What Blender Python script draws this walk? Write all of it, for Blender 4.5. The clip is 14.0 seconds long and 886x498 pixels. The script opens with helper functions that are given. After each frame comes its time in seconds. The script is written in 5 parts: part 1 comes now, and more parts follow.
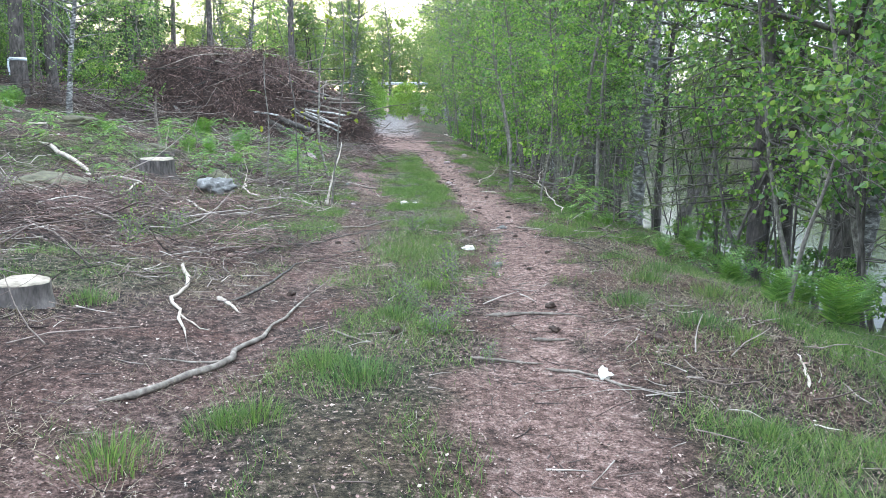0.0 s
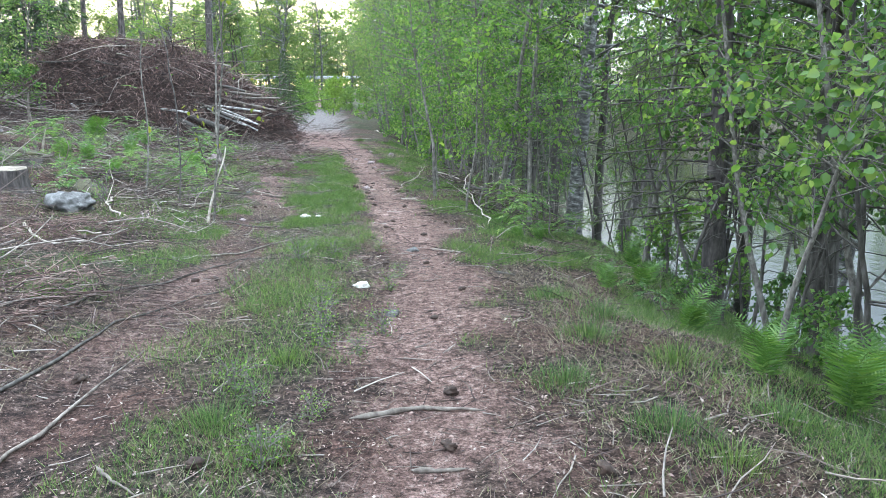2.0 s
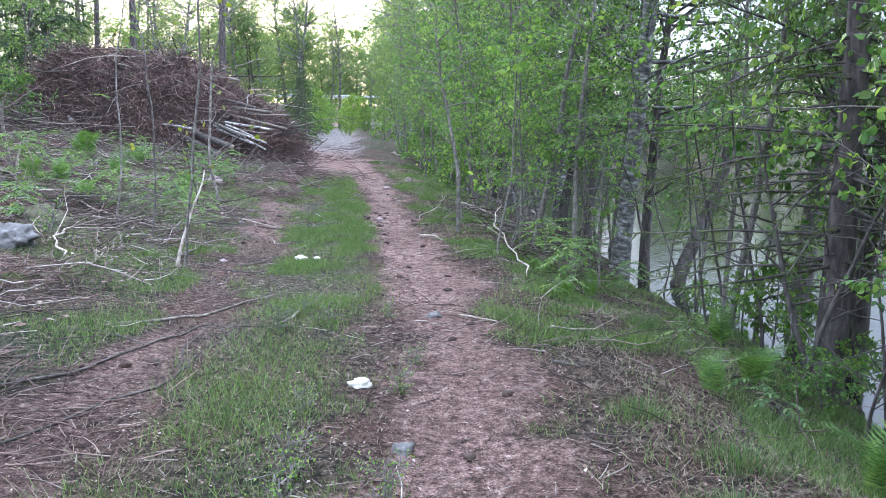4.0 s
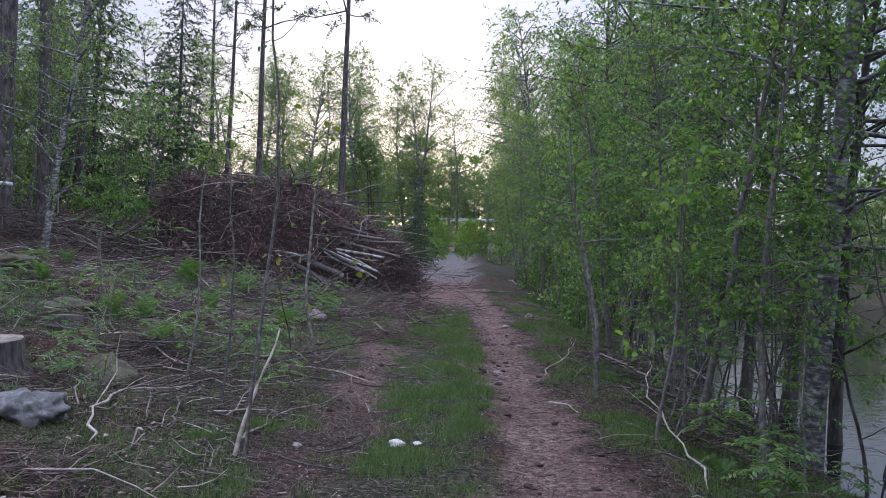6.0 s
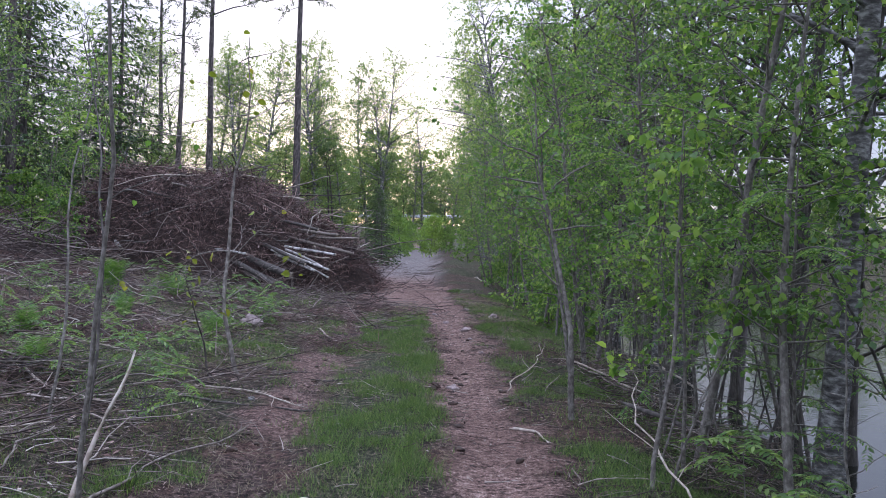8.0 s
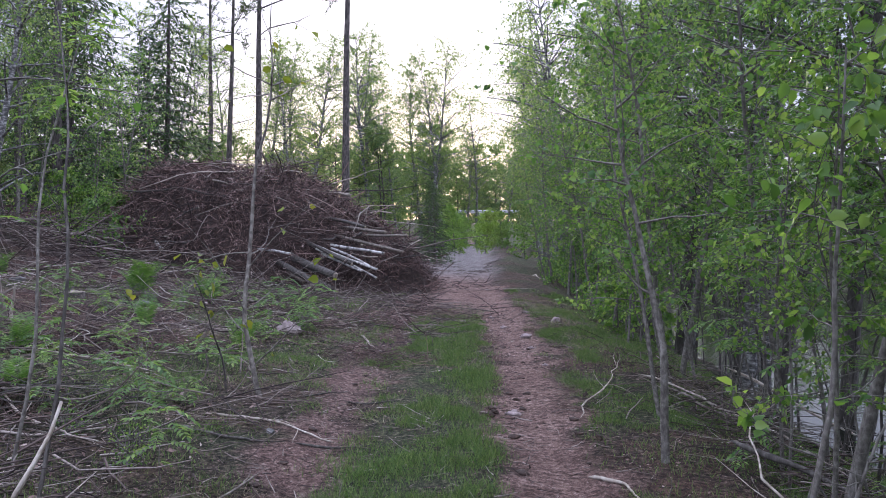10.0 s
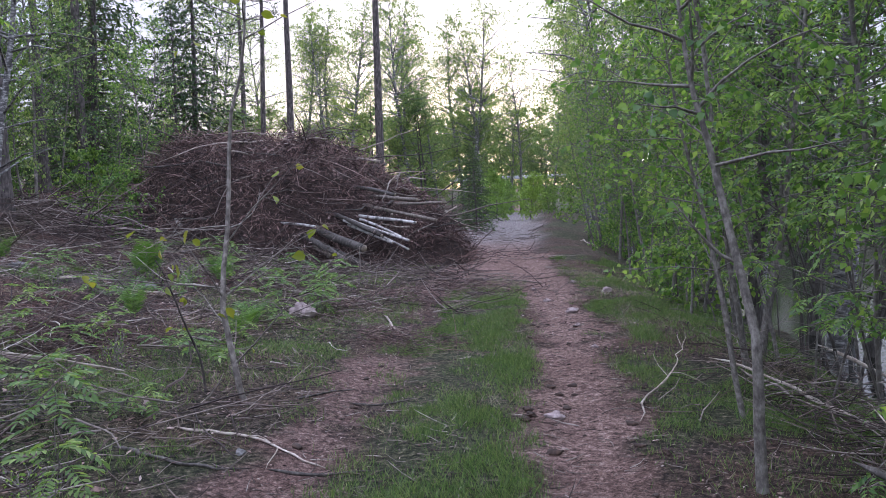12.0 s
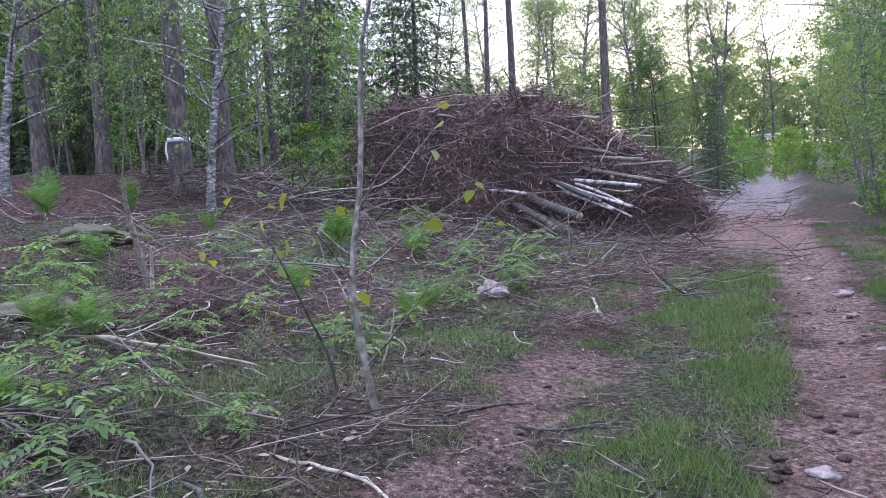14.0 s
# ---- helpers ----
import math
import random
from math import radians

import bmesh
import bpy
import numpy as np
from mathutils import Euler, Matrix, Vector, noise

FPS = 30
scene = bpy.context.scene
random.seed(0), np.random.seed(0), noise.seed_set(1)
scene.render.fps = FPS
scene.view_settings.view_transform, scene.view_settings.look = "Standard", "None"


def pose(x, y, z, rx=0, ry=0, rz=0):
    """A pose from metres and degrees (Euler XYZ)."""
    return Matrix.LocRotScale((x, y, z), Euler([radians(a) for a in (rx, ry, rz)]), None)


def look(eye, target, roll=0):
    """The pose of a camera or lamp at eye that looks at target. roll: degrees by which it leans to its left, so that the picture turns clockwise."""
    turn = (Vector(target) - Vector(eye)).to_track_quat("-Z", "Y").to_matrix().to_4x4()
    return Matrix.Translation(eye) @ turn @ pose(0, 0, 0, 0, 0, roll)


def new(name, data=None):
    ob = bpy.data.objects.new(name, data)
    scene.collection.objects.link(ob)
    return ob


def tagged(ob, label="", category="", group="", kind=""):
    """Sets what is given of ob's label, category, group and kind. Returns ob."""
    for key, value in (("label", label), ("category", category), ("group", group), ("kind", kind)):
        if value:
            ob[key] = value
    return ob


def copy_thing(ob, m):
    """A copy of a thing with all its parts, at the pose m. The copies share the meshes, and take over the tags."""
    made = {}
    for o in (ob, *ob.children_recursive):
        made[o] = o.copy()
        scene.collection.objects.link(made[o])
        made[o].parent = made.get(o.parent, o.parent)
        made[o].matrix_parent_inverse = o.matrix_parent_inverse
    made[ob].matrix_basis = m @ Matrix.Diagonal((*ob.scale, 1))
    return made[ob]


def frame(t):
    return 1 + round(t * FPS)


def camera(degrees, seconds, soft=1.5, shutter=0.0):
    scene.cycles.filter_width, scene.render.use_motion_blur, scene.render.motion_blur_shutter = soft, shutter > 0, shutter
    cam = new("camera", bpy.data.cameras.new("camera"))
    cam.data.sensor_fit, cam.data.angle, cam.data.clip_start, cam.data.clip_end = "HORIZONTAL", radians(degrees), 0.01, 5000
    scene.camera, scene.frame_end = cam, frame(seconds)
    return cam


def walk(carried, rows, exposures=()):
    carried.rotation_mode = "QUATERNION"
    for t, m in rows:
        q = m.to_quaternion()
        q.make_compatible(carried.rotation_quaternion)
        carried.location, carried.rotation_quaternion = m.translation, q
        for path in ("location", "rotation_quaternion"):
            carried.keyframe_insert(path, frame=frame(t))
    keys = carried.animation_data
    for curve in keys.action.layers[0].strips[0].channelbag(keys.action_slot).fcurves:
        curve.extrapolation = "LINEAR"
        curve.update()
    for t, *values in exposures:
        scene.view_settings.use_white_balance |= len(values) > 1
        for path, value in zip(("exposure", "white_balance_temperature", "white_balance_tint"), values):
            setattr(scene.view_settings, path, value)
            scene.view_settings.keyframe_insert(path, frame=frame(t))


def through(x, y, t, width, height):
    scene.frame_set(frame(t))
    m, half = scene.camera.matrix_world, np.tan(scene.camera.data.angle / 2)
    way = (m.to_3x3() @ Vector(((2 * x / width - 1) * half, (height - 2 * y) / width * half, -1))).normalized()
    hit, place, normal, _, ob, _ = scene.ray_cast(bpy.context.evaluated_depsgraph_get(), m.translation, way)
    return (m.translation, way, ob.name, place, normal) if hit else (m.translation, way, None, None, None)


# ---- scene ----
cam = camera(59.9, 14.0, soft=0.65)
PATH = [
    (0, (0.005, 2.349, 1.317), (-0.129, 4.317, 0.986), 0.6),
    (0.5, (0.149, 2.81, 1.318), (0.201, 4.784, 1.001), 0.9),
    (1, (0.202, 3.301, 1.334), (0.312, 5.27, 1.003), 0.2),
    (1.5, (0.299, 3.734, 1.355), (0.339, 5.707, 1.028), -0.4),
    (2, (0.359, 4.136, 1.374), (0.37, 6.106, 1.028), -0.0),
    (2.2, (0.355, 4.322, 1.358), (0.373, 6.291, 1.01), 0.4),
    (4.3, (0.2, 6.42, 1.385), (0.145, 8.4, 1.128), 1.9),
    (4.5, (0.172, 6.625, 1.452), (-0.044, 8.602, 1.249), 1.7),
    (5, (0.055, 7.153, 1.544), (-0.262, 9.127, 1.487), 1.6),
    (5.5, (-0.02, 7.631, 1.59), (-0.338, 9.605, 1.563), 2.0),
    (6, (-0.038, 8.102, 1.615), (-0.371, 10.074, 1.627), 2.0),
    (6.5, (-0.079, 8.503, 1.598), (-0.381, 10.48, 1.616), 2.0),
    (7, (-0.077, 8.942, 1.595), (-0.326, 10.927, 1.612), 2.0),
    (7.5, (0.018, 9.403, 1.596), (-0.227, 11.388, 1.623), 1.4),
    (8, (-0.032, 9.822, 1.573), (-0.284, 11.806, 1.581), 1.2),
    (8.5, (-0.054, 10.191, 1.583), (-0.324, 12.173, 1.565), 1.0),
    (9, (-0.061, 10.568, 1.61), (-0.435, 12.532, 1.585), 0.6),
    (9.2, (-0.115, 10.719, 1.603), (-0.504, 12.68, 1.579), 0.6),
    (11.3, (-0.259, 12.258, 1.61), (-0.647, 14.22, 1.638), -0.0),
    (11.5, (-0.234, 12.441, 1.6), (-0.623, 14.402, 1.616), -0.6),
    (12, (-0.288, 12.834, 1.559), (-0.806, 14.764, 1.475), -1.7),
    (12.5, (-0.391, 13.267, 1.536), (-1.101, 15.134, 1.426), -3.1),
    (13, (-0.462, 13.715, 1.505), (-1.611, 15.349, 1.41), -3.9),
    (13.5, (-0.529, 14.212, 1.451), (-1.753, 15.789, 1.33), -2.4),
    (14, (-0.552, 14.688, 1.447), (-1.628, 16.368, 1.311), -3.2),
]
EXPOSURES = [(0.0, 2.91, 5520, 6), (0.5, 2.61, 5470, 5), (1.0, 2.74, 5520, 5), (1.5, 3.04, 5520, 5), (2.2, 2.89, 5520, 6), (4.3, 2.85, 5300, 18), (4.5, 2.85, 5300, 19), (5.0, 1.91, 5300, 20), (6.2, 1.46, 5350, 24), (7.2, 1.66, 5400, 24), (9.2, 2.01, 5450, 25), (11.4, 1.6, 5500, 26), (12.5, 2.2, 5450, 26), (13.0, 2.21, 5350, 27), (14.0, 2.41, 5300, 28)]
walk(cam, [(t, look(eye, target, roll)) for t, eye, target, roll in PATH], EXPOSURES)

# ---- world and light: evening sky, sun just above the horizon behind the forest ----
SUN_AZ, SUN_EL = radians(-15), radians(9)
world = bpy.data.worlds.new("world")
scene.world = world
world.use_nodes = True
wn = world.node_tree
sky = wn.nodes.new("ShaderNodeTexSky")
sky.sky_type, sky.sun_disc = "NISHITA", False
sky.sun_elevation, sky.sun_rotation = SUN_EL, SUN_AZ
sky.air_density, sky.dust_density, sky.ozone_density = 1.0, 1.5, 1.5
wn.links.new(sky.outputs[0], wn.nodes["Background"].inputs[0])
wn.nodes["Background"].inputs[1].default_value = 0.012
veil = wn.nodes.new("ShaderNodeBackground")  # thin cloud, three times brighter at the zenith than at the horizon
veil.inputs[0].default_value = (0.93, 0.97, 1.0, 1)
way_up = wn.nodes.new("ShaderNodeSeparateXYZ")
wn.links.new(wn.nodes.new("ShaderNodeTexCoord").outputs["Generated"], way_up.inputs[0])
height_share = wn.nodes.new("ShaderNodeMapRange")
height_share.inputs["To Min"].default_value, height_share.inputs["To Max"].default_value = 0.12, 0.78
height_share.interpolation_type = "SMOOTHERSTEP"
wn.links.new(way_up.outputs[2], height_share.inputs["Value"])
wn.links.new(height_share.outputs[0], veil.inputs[1])
both = wn.nodes.new("ShaderNodeAddShader")
wn.links.new(wn.nodes["Background"].outputs[0], both.inputs[0])
wn.links.new(veil.outputs[0], both.inputs[1])
wn.links.new(both.outputs[0], wn.nodes["World Output"].inputs[0])
sun = new("sun", bpy.data.lights.new("sun", "SUN"))
sun.data.energy, sun.data.angle, sun.data.color = 1.4, radians(14), (1.0, 0.82, 0.64)
sun.matrix_basis = look((math.sin(SUN_AZ) * 50, math.cos(SUN_AZ) * 50, 50 * math.tan(SUN_EL)), (0, 0, 0))

rng = np.random.default_rng(7)


# ---- materials ----
def material(name, rough=0.8, metal=0.0):
    m = bpy.data.materials.new(name)
    m.use_nodes = True
    b = m.node_tree.nodes["Principled BSDF"]
    b.inputs["Roughness"].default_value, b.inputs["Metallic"].default_value = rough, metal
    return m, m.node_tree.nodes, m.node_tree.links, b


def ramp(nodes, links, source, stops, ease="LINEAR"):
    r = nodes.new("ShaderNodeValToRGB")
    r.color_ramp.interpolation = ease
    e = r.color_ramp.elements
    while len(e) < len(stops):
        e.new(0.5)
    for k, (p, c) in zip(e, stops):
        k.position, k.color = p, (*c, 1)
    links.new(source, r.inputs[0])
    return r.outputs[0]


def noise_out(nodes, links, scale, detail=4.0, rough=0.6, stretch=None, coord="Object"):
    tc = nodes.new("ShaderNodeTexCoord")
    n = nodes.new("ShaderNodeTexNoise")
    n.inputs["Scale"].default_value, n.inputs["Detail"].default_value, n.inputs["Roughness"].default_value = scale, detail, rough
    if stretch:
        mp = nodes.new("ShaderNodeMapping")
        mp.inputs["Scale"].default_value = stretch
        links.new(tc.outputs[coord], mp.inputs[0])
        links.new(mp.outputs[0], n.inputs["Vector"])
    else:
        links.new(tc.outputs[coord], n.inputs["Vector"])
    return n.outputs["Fac"]


def mix(nodes, links, fac, a, b, mode="MIX"):
    m = nodes.new("ShaderNodeMix")
    m.data_type, m.blend_type = "RGBA", mode
    for socket, value in ((m.inputs["Factor"], fac), (m.inputs["A"], a), (m.inputs["B"], b)):
        if hasattr(value, "is_output"):
            links.new(value, socket)
        else:
            socket.default_value = value if isinstance(value, float) else (*value, 1)
    return m.outputs["Result"]


def bump(nodes, links, bsdf, height, strength, distance):
    b = nodes.new("ShaderNodeBump")
    b.inputs["Strength"].default_value, b.inputs["Distance"].default_value = strength, distance
    links.new(height, b.inputs["Height"])
    links.new(b.outputs[0], bsdf.inputs["Normal"])


def leaf_material(name, dark, mid, light, through=0.42, rough=0.5):
    m, n, l, b = material(name, rough)
    geo = n.new("ShaderNodeNewGeometry")
    info = n.new("ShaderNodeObjectInfo")
    colour = ramp(n, l, geo.outputs["Random Per Island"], [(0.0, dark), (0.55, mid), (1.0, light)])
    tint = ramp(n, l, info.outputs["Random"], [(0.0, (0.8, 0.86, 0.95)), (1.0, (1.12, 1.08, 0.9))])
    colour = mix(n, l, 1.0, colour, tint, "MULTIPLY")
    l.new(colour, b.inputs["Base Color"])
    b.inputs["Specular IOR Level"].default_value = 0.35
    t = n.new("ShaderNodeBsdfTranslucent")
    l.new(mix(n, l, 1.0, colour, (1.25, 1.25, 0.55), "MULTIPLY"), t.inputs[0])
    s = n.new("ShaderNodeMixShader")
    s.inputs[0].default_value = through
    l.new(b.outputs[0], s.inputs[1])
    l.new(t.outputs[0], s.inputs[2])
    l.new(s.outputs[0], n["Material Output"].inputs[0])
    return m


def bark_material(name, a, b_, c, stretch, scale, relief=0.01, rough=0.9, low=0.35, high=0.65):
    m, n, l, b = material(name, rough)
    f = noise_out(n, l, scale, 6, 0.65, stretch)
    g = noise_out(n, l, 1.7, 3, 0.5)
    colour = ramp(n, l, f, [(low, a), (0.5, b_), (high, c)])
    colour = mix(n, l, ramp(n, l, g, [(0.35, (0, 0, 0)), (0.7, (0.6, 0.6, 0.6))]), colour, tuple(0.55 * v for v in b_))
    l.new(colour, b.inputs["Base Color"])
    bump(n, l, b, f, 0.8, relief)
    return m


def island_material(name, stops, rough=0.85, grain=30.0, spread=0.5):
    m, n, l, b = material(name, rough)
    geo = n.new("ShaderNodeNewGeometry")
    colour = ramp(n, l, geo.outputs["Random Per Island"], stops)
    f = noise_out(n, l, grain, 3, 0.6)
    k = ramp(n, l, f, [(0.3, (1 - spread,) * 3), (0.7, (1 + spread * 0.5,) * 3)])
    l.new(mix(n, l, 1.0, colour, k, "MULTIPLY"), b.inputs["Base Color"])
    return m


LEAF_BIRCH = leaf_material("birch_leaf", (0.05, 0.11, 0.038), (0.13, 0.235, 0.075), (0.27, 0.37, 0.14), 0.54, 0.4)
LEAF_SHRUB = leaf_material("shrub_leaf", (0.06, 0.135, 0.042), (0.145, 0.265, 0.08), (0.29, 0.42, 0.145), 0.58, 0.4)
# far foliage: distance haze is put into this paler, greyer leaf colour
LEAF_FAR_HAZED = leaf_material("haze_paled_leaf", (0.09, 0.155, 0.078), (0.175, 0.25, 0.13), (0.29, 0.36, 0.19), 0.6)
LEAF_BUSH = leaf_material("willow_leaf", (0.12, 0.2, 0.05), (0.22, 0.36, 0.1), (0.34, 0.48, 0.17), 0.55)
LEAF_ROWAN = leaf_material("rowan_leaf", (0.07, 0.14, 0.045), (0.14, 0.235, 0.08), (0.26, 0.36, 0.14), 0.5, 0.45)
LEAF_YELLOW = leaf_material("young_oak_leaf", (0.14, 0.2, 0.03), (0.22, 0.26, 0.04), (0.3, 0.3, 0.06))
NEEDLE_SPRUCE = leaf_material("spruce_needles", (0.04, 0.072, 0.034), (0.062, 0.108, 0.046), (0.1, 0.15, 0.06), 0.32)
NEEDLE_OLIVE = leaf_material("young_spruce_needles", (0.055, 0.085, 0.03), (0.1, 0.14, 0.045), (0.16, 0.2, 0.07), 0.35)
NEEDLE_PINE = leaf_material("pine_needles", (0.035, 0.055, 0.025), (0.055, 0.08, 0.035), (0.08, 0.1, 0.05), 0.2)
GRASS = leaf_material("grass_blade", (0.045, 0.08, 0.034), (0.105, 0.185, 0.066), (0.22, 0.285, 0.13), 0.45)
DRY_GRASS = leaf_material("dry_grass", (0.16, 0.125, 0.09), (0.27, 0.22, 0.165), (0.4, 0.34, 0.26), 0.25)
FERN = leaf_material("fern_frond", (0.07, 0.15, 0.035), (0.115, 0.22, 0.055), (0.19, 0.3, 0.09), 0.42)
BARK_BIRCH = bark_material("birch_bark", (0.03, 0.028, 0.026), (0.15, 0.145, 0.14), (0.5, 0.49, 0.47), (1, 1, 2.4), 7.0, 0.006)
BARK_LOG = bark_material("white_birch_log", (0.08, 0.07, 0.062), (0.42, 0.4, 0.375), (0.62, 0.6, 0.57), (1, 1, 1), 9.0, 0.004, 0.8, 0.38, 0.56)
BARK_ALDER = bark_material("alder_bark", (0.03, 0.026, 0.022), (0.085, 0.075, 0.066), (0.17, 0.155, 0.14), (1, 1, 0.25), 22.0, 0.012)
BARK_PINE = bark_material("pine_bark", (0.03, 0.026, 0.025), (0.10, 0.086, 0.08), (0.2, 0.172, 0.16), (1, 1, 0.3), 16.0, 0.02)
BARK_SAPLING = bark_material("sapling_bark", (0.07, 0.062, 0.054), (0.16, 0.145, 0.125), (0.3, 0.28, 0.25), (1, 1, 0.6), 30.0, 0.004)
BARK_OAK = bark_material("young_oak_bark", (0.07, 0.06, 0.05), (0.17, 0.15, 0.13), (0.34, 0.31, 0.27), (1, 1, 0.7), 16.0, 0.004)
BARK_PALE = bark_material("pale_stripped_wood", (0.22, 0.17, 0.13), (0.42, 0.36, 0.3), (0.6, 0.55, 0.48), (1, 1, 1), 14.0, 0.004)
BARK_GREY = bark_material("grey_dead_wood", (0.08, 0.062, 0.05), (0.19, 0.16, 0.135), (0.33, 0.29, 0.25), (1, 1, 1), 18.0, 0.005)
CUT_WOOD = bark_material("cut_wood", (0.16, 0.13, 0.1), (0.32, 0.27, 0.21), (0.48, 0.42, 0.34), (1, 1, 1), 12.0, 0.003)
TWIGS = island_material("slash_twigs", [(0.0, (0.027, 0.018, 0.016)), (0.45, (0.095, 0.066, 0.056)), (0.75, (0.165, 0.125, 0.107)), (1.0, (0.36, 0.31, 0.275))])
PILE_TWIGS = island_material("pile_brush", [(0.0, (0.03, 0.019, 0.017)), (0.45, (0.125, 0.074, 0.064)), (0.85, (0.27, 0.178, 0.152)), (1.0, (0.44, 0.34, 0.3))], grain=1.3, spread=0.75)
PALE_STICKS = island_material("pale_stick_wood", [(0.0, (0.13, 0.105, 0.09)), (0.5, (0.33, 0.28, 0.245)), (1.0, (0.58, 0.52, 0.46))], grain=12.0)
LITTER = island_material("litter_flakes", [(0.0, (0.03, 0.019, 0.016)), (0.35, (0.13, 0.074, 0.06)), (0.65, (0.25, 0.165, 0.14)), (0.93, (0.36, 0.275, 0.235)), (1.0, (0.46, 0.39, 0.34))])


def stone_material(name, a, b_, c):
    m, n, l, b = material(name, 0.85)
    f = noise_out(n, l, 9, 8, 0.65)
    g = noise_out(n, l, 60, 3, 0.6)
    colour = ramp(n, l, f, [(0.3, a), (0.55, b_), (0.72, c)])
    colour = mix(n, l, 1.0, colour, ramp(n, l, g, [(0.3, (0.7, 0.7, 0.7)), (0.7, (1.15, 1.15, 1.15))]), "MULTIPLY")
    l.new(colour, b.inputs["Base Color"])
    bump(n, l, b, f, 0.7, 0.02)
    return m


STONE = stone_material("grey_granite", (0.065, 0.062, 0.06), (0.165, 0.16, 0.155), (0.34, 0.335, 0.33))
STONE_PINK = stone_material("pink_granite", (0.2, 0.15, 0.15), (0.36, 0.29, 0.28), (0.5, 0.43, 0.42))
STONE_WHITE = stone_material("white_stone", (0.5, 0.47, 0.42), (0.68, 0.64, 0.57), (0.8, 0.77, 0.7))
CONE = stone_material("brown_cone", (0.02, 0.013, 0.01), (0.06, 0.036, 0.026), (0.12, 0.075, 0.055))
MOSS = stone_material("mossy_turf", (0.03, 0.026, 0.016), (0.085, 0.078, 0.04), (0.17, 0.15, 0.085))


def ground_material():
    m, n, l, b = material("forest_ground", 0.95)
    dirt = n.new("ShaderNodeAttribute")
    dirt.attribute_name = "dirt"
    grass = n.new("ShaderNodeAttribute")
    grass.attribute_name = "grass"
    gravel = n.new("ShaderNodeAttribute")
    gravel.attribute_name = "gravel"
    big, fine, grit = noise_out(n, l, 1.3, 6, 0.65), noise_out(n, l, 19, 8, 0.75), noise_out(n, l, 85, 5, 0.75)
    floor = ramp(n, l, fine, [(0.4, (0.009, 0.007, 0.007)), (0.48, (0.04, 0.027, 0.023)), (0.56, (0.095, 0.066, 0.056)), (0.66, (0.26, 0.2, 0.18))])
    floor = mix(n, l, ramp(n, l, big, [(0.42, (0, 0, 0)), (0.62, (0.75, 0.75, 0.75))]), floor, mix(n, l, ramp(n, l, fine, [(0.4, (0, 0, 0)), (0.6, (1, 1, 1))]), (0.045, 0.023, 0.02), (0.165, 0.088, 0.07)))
    soil = ramp(n, l, fine, [(0.38, (0.04, 0.026, 0.021)), (0.48, (0.205, 0.13, 0.112)), (0.57, (0.36, 0.242, 0.212)), (0.67, (0.58, 0.46, 0.41))])
    turf = ramp(n, l, fine, [(0.4, (0.01, 0.012, 0.008)), (0.49, (0.045, 0.054, 0.026)), (0.57, (0.1, 0.098, 0.058)), (0.67, (0.26, 0.23, 0.165))])
    stones = ramp(n, l, fine, [(0.36, (0.1, 0.085, 0.08)), (0.5, (0.22, 0.195, 0.19)), (0.64, (0.4, 0.37, 0.365))])
    c = mix(n, l, grass.outputs["Fac"], floor, turf)
    soil = mix(n, l, ramp(n, l, big, [(0.4, (0, 0, 0)), (0.65, (0.55, 0.55, 0.55))]), soil, (0.14, 0.083, 0.069))
    c = mix(n, l, dirt.outputs["Fac"], c, soil)
    c = mix(n, l, gravel.outputs["Fac"], c, stones)
    c = mix(n, l, 1.0, c, ramp(n, l, grit, [(0.36, (0.3, 0.28, 0.27)), (0.5, (0.95, 0.95, 0.95)), (0.64, (1.6, 1.6, 1.6))]), "MULTIPLY")
    l.new(c, b.inputs["Base Color"])
    b.inputs["Specular IOR Level"].default_value = 0.2
    bump(n, l, b, mix(n, l, 0.5, fine, grit), 1.0, 0.06)
    return m


def water_material():
    m, n, l, b = material("pond_water", 0.04)
    b.inputs["Base Color"].default_value = (0.012, 0.014, 0.01, 1)
    b.inputs["IOR"].default_value = 1.33
    bump(n, l, b, noise_out(n, l, 5.0, 4, 0.6), 0.3, 0.02)
    return m


# ---- mesh helpers ----
def mesh_of(name, verts, quads=None, tris=None, mat=None, smooth=False):
    me = bpy.data.meshes.new(name)
    verts = np.asarray(verts, np.float32).reshape(-1, 3)
    parts_ = [(np.asarray(f, np.int32).reshape(-1, k), k) for f, k in ((quads, 4), (tris, 3)) if f is not None and len(f)]
    me.vertices.add(len(verts))
    me.vertices.foreach_set("co", verts.ravel())
    loops = np.concatenate([f.ravel() for f, _ in parts_])
    sizes = np.concatenate([np.full(len(f), k, np.int32) for f, k in parts_])
    me.loops.add(len(loops))
    me.loops.foreach_set("vertex_index", loops)
    me.polygons.add(len(sizes))
    me.polygons.foreach_set("loop_start", np.concatenate([[0], np.cumsum(sizes)[:-1]]).astype(np.int32))
    if smooth:
        me.polygons.foreach_set("use_smooth", np.ones(len(sizes), bool))
    me.update(calc_edges=True)
    me.validate()
    if mat:
        me.materials.append(mat)
    return me


def part(name, mesh, parent, label=""):
    ob = new(name, mesh)
    ob.parent = parent
    return tagged(ob, label) if label else ob


def join(chunks):
    """Verts and quads of several pieces in one."""
    base, vs, qs = 0, [], []
    for v, q in chunks:
        vs.append(v)
        qs.append(q + base)
        base += len(v)
    return np.concatenate(vs), np.concatenate(qs)


def unit(v):
    return v / np.maximum(np.linalg.norm(v, axis=-1, keepdims=True), 1e-9)


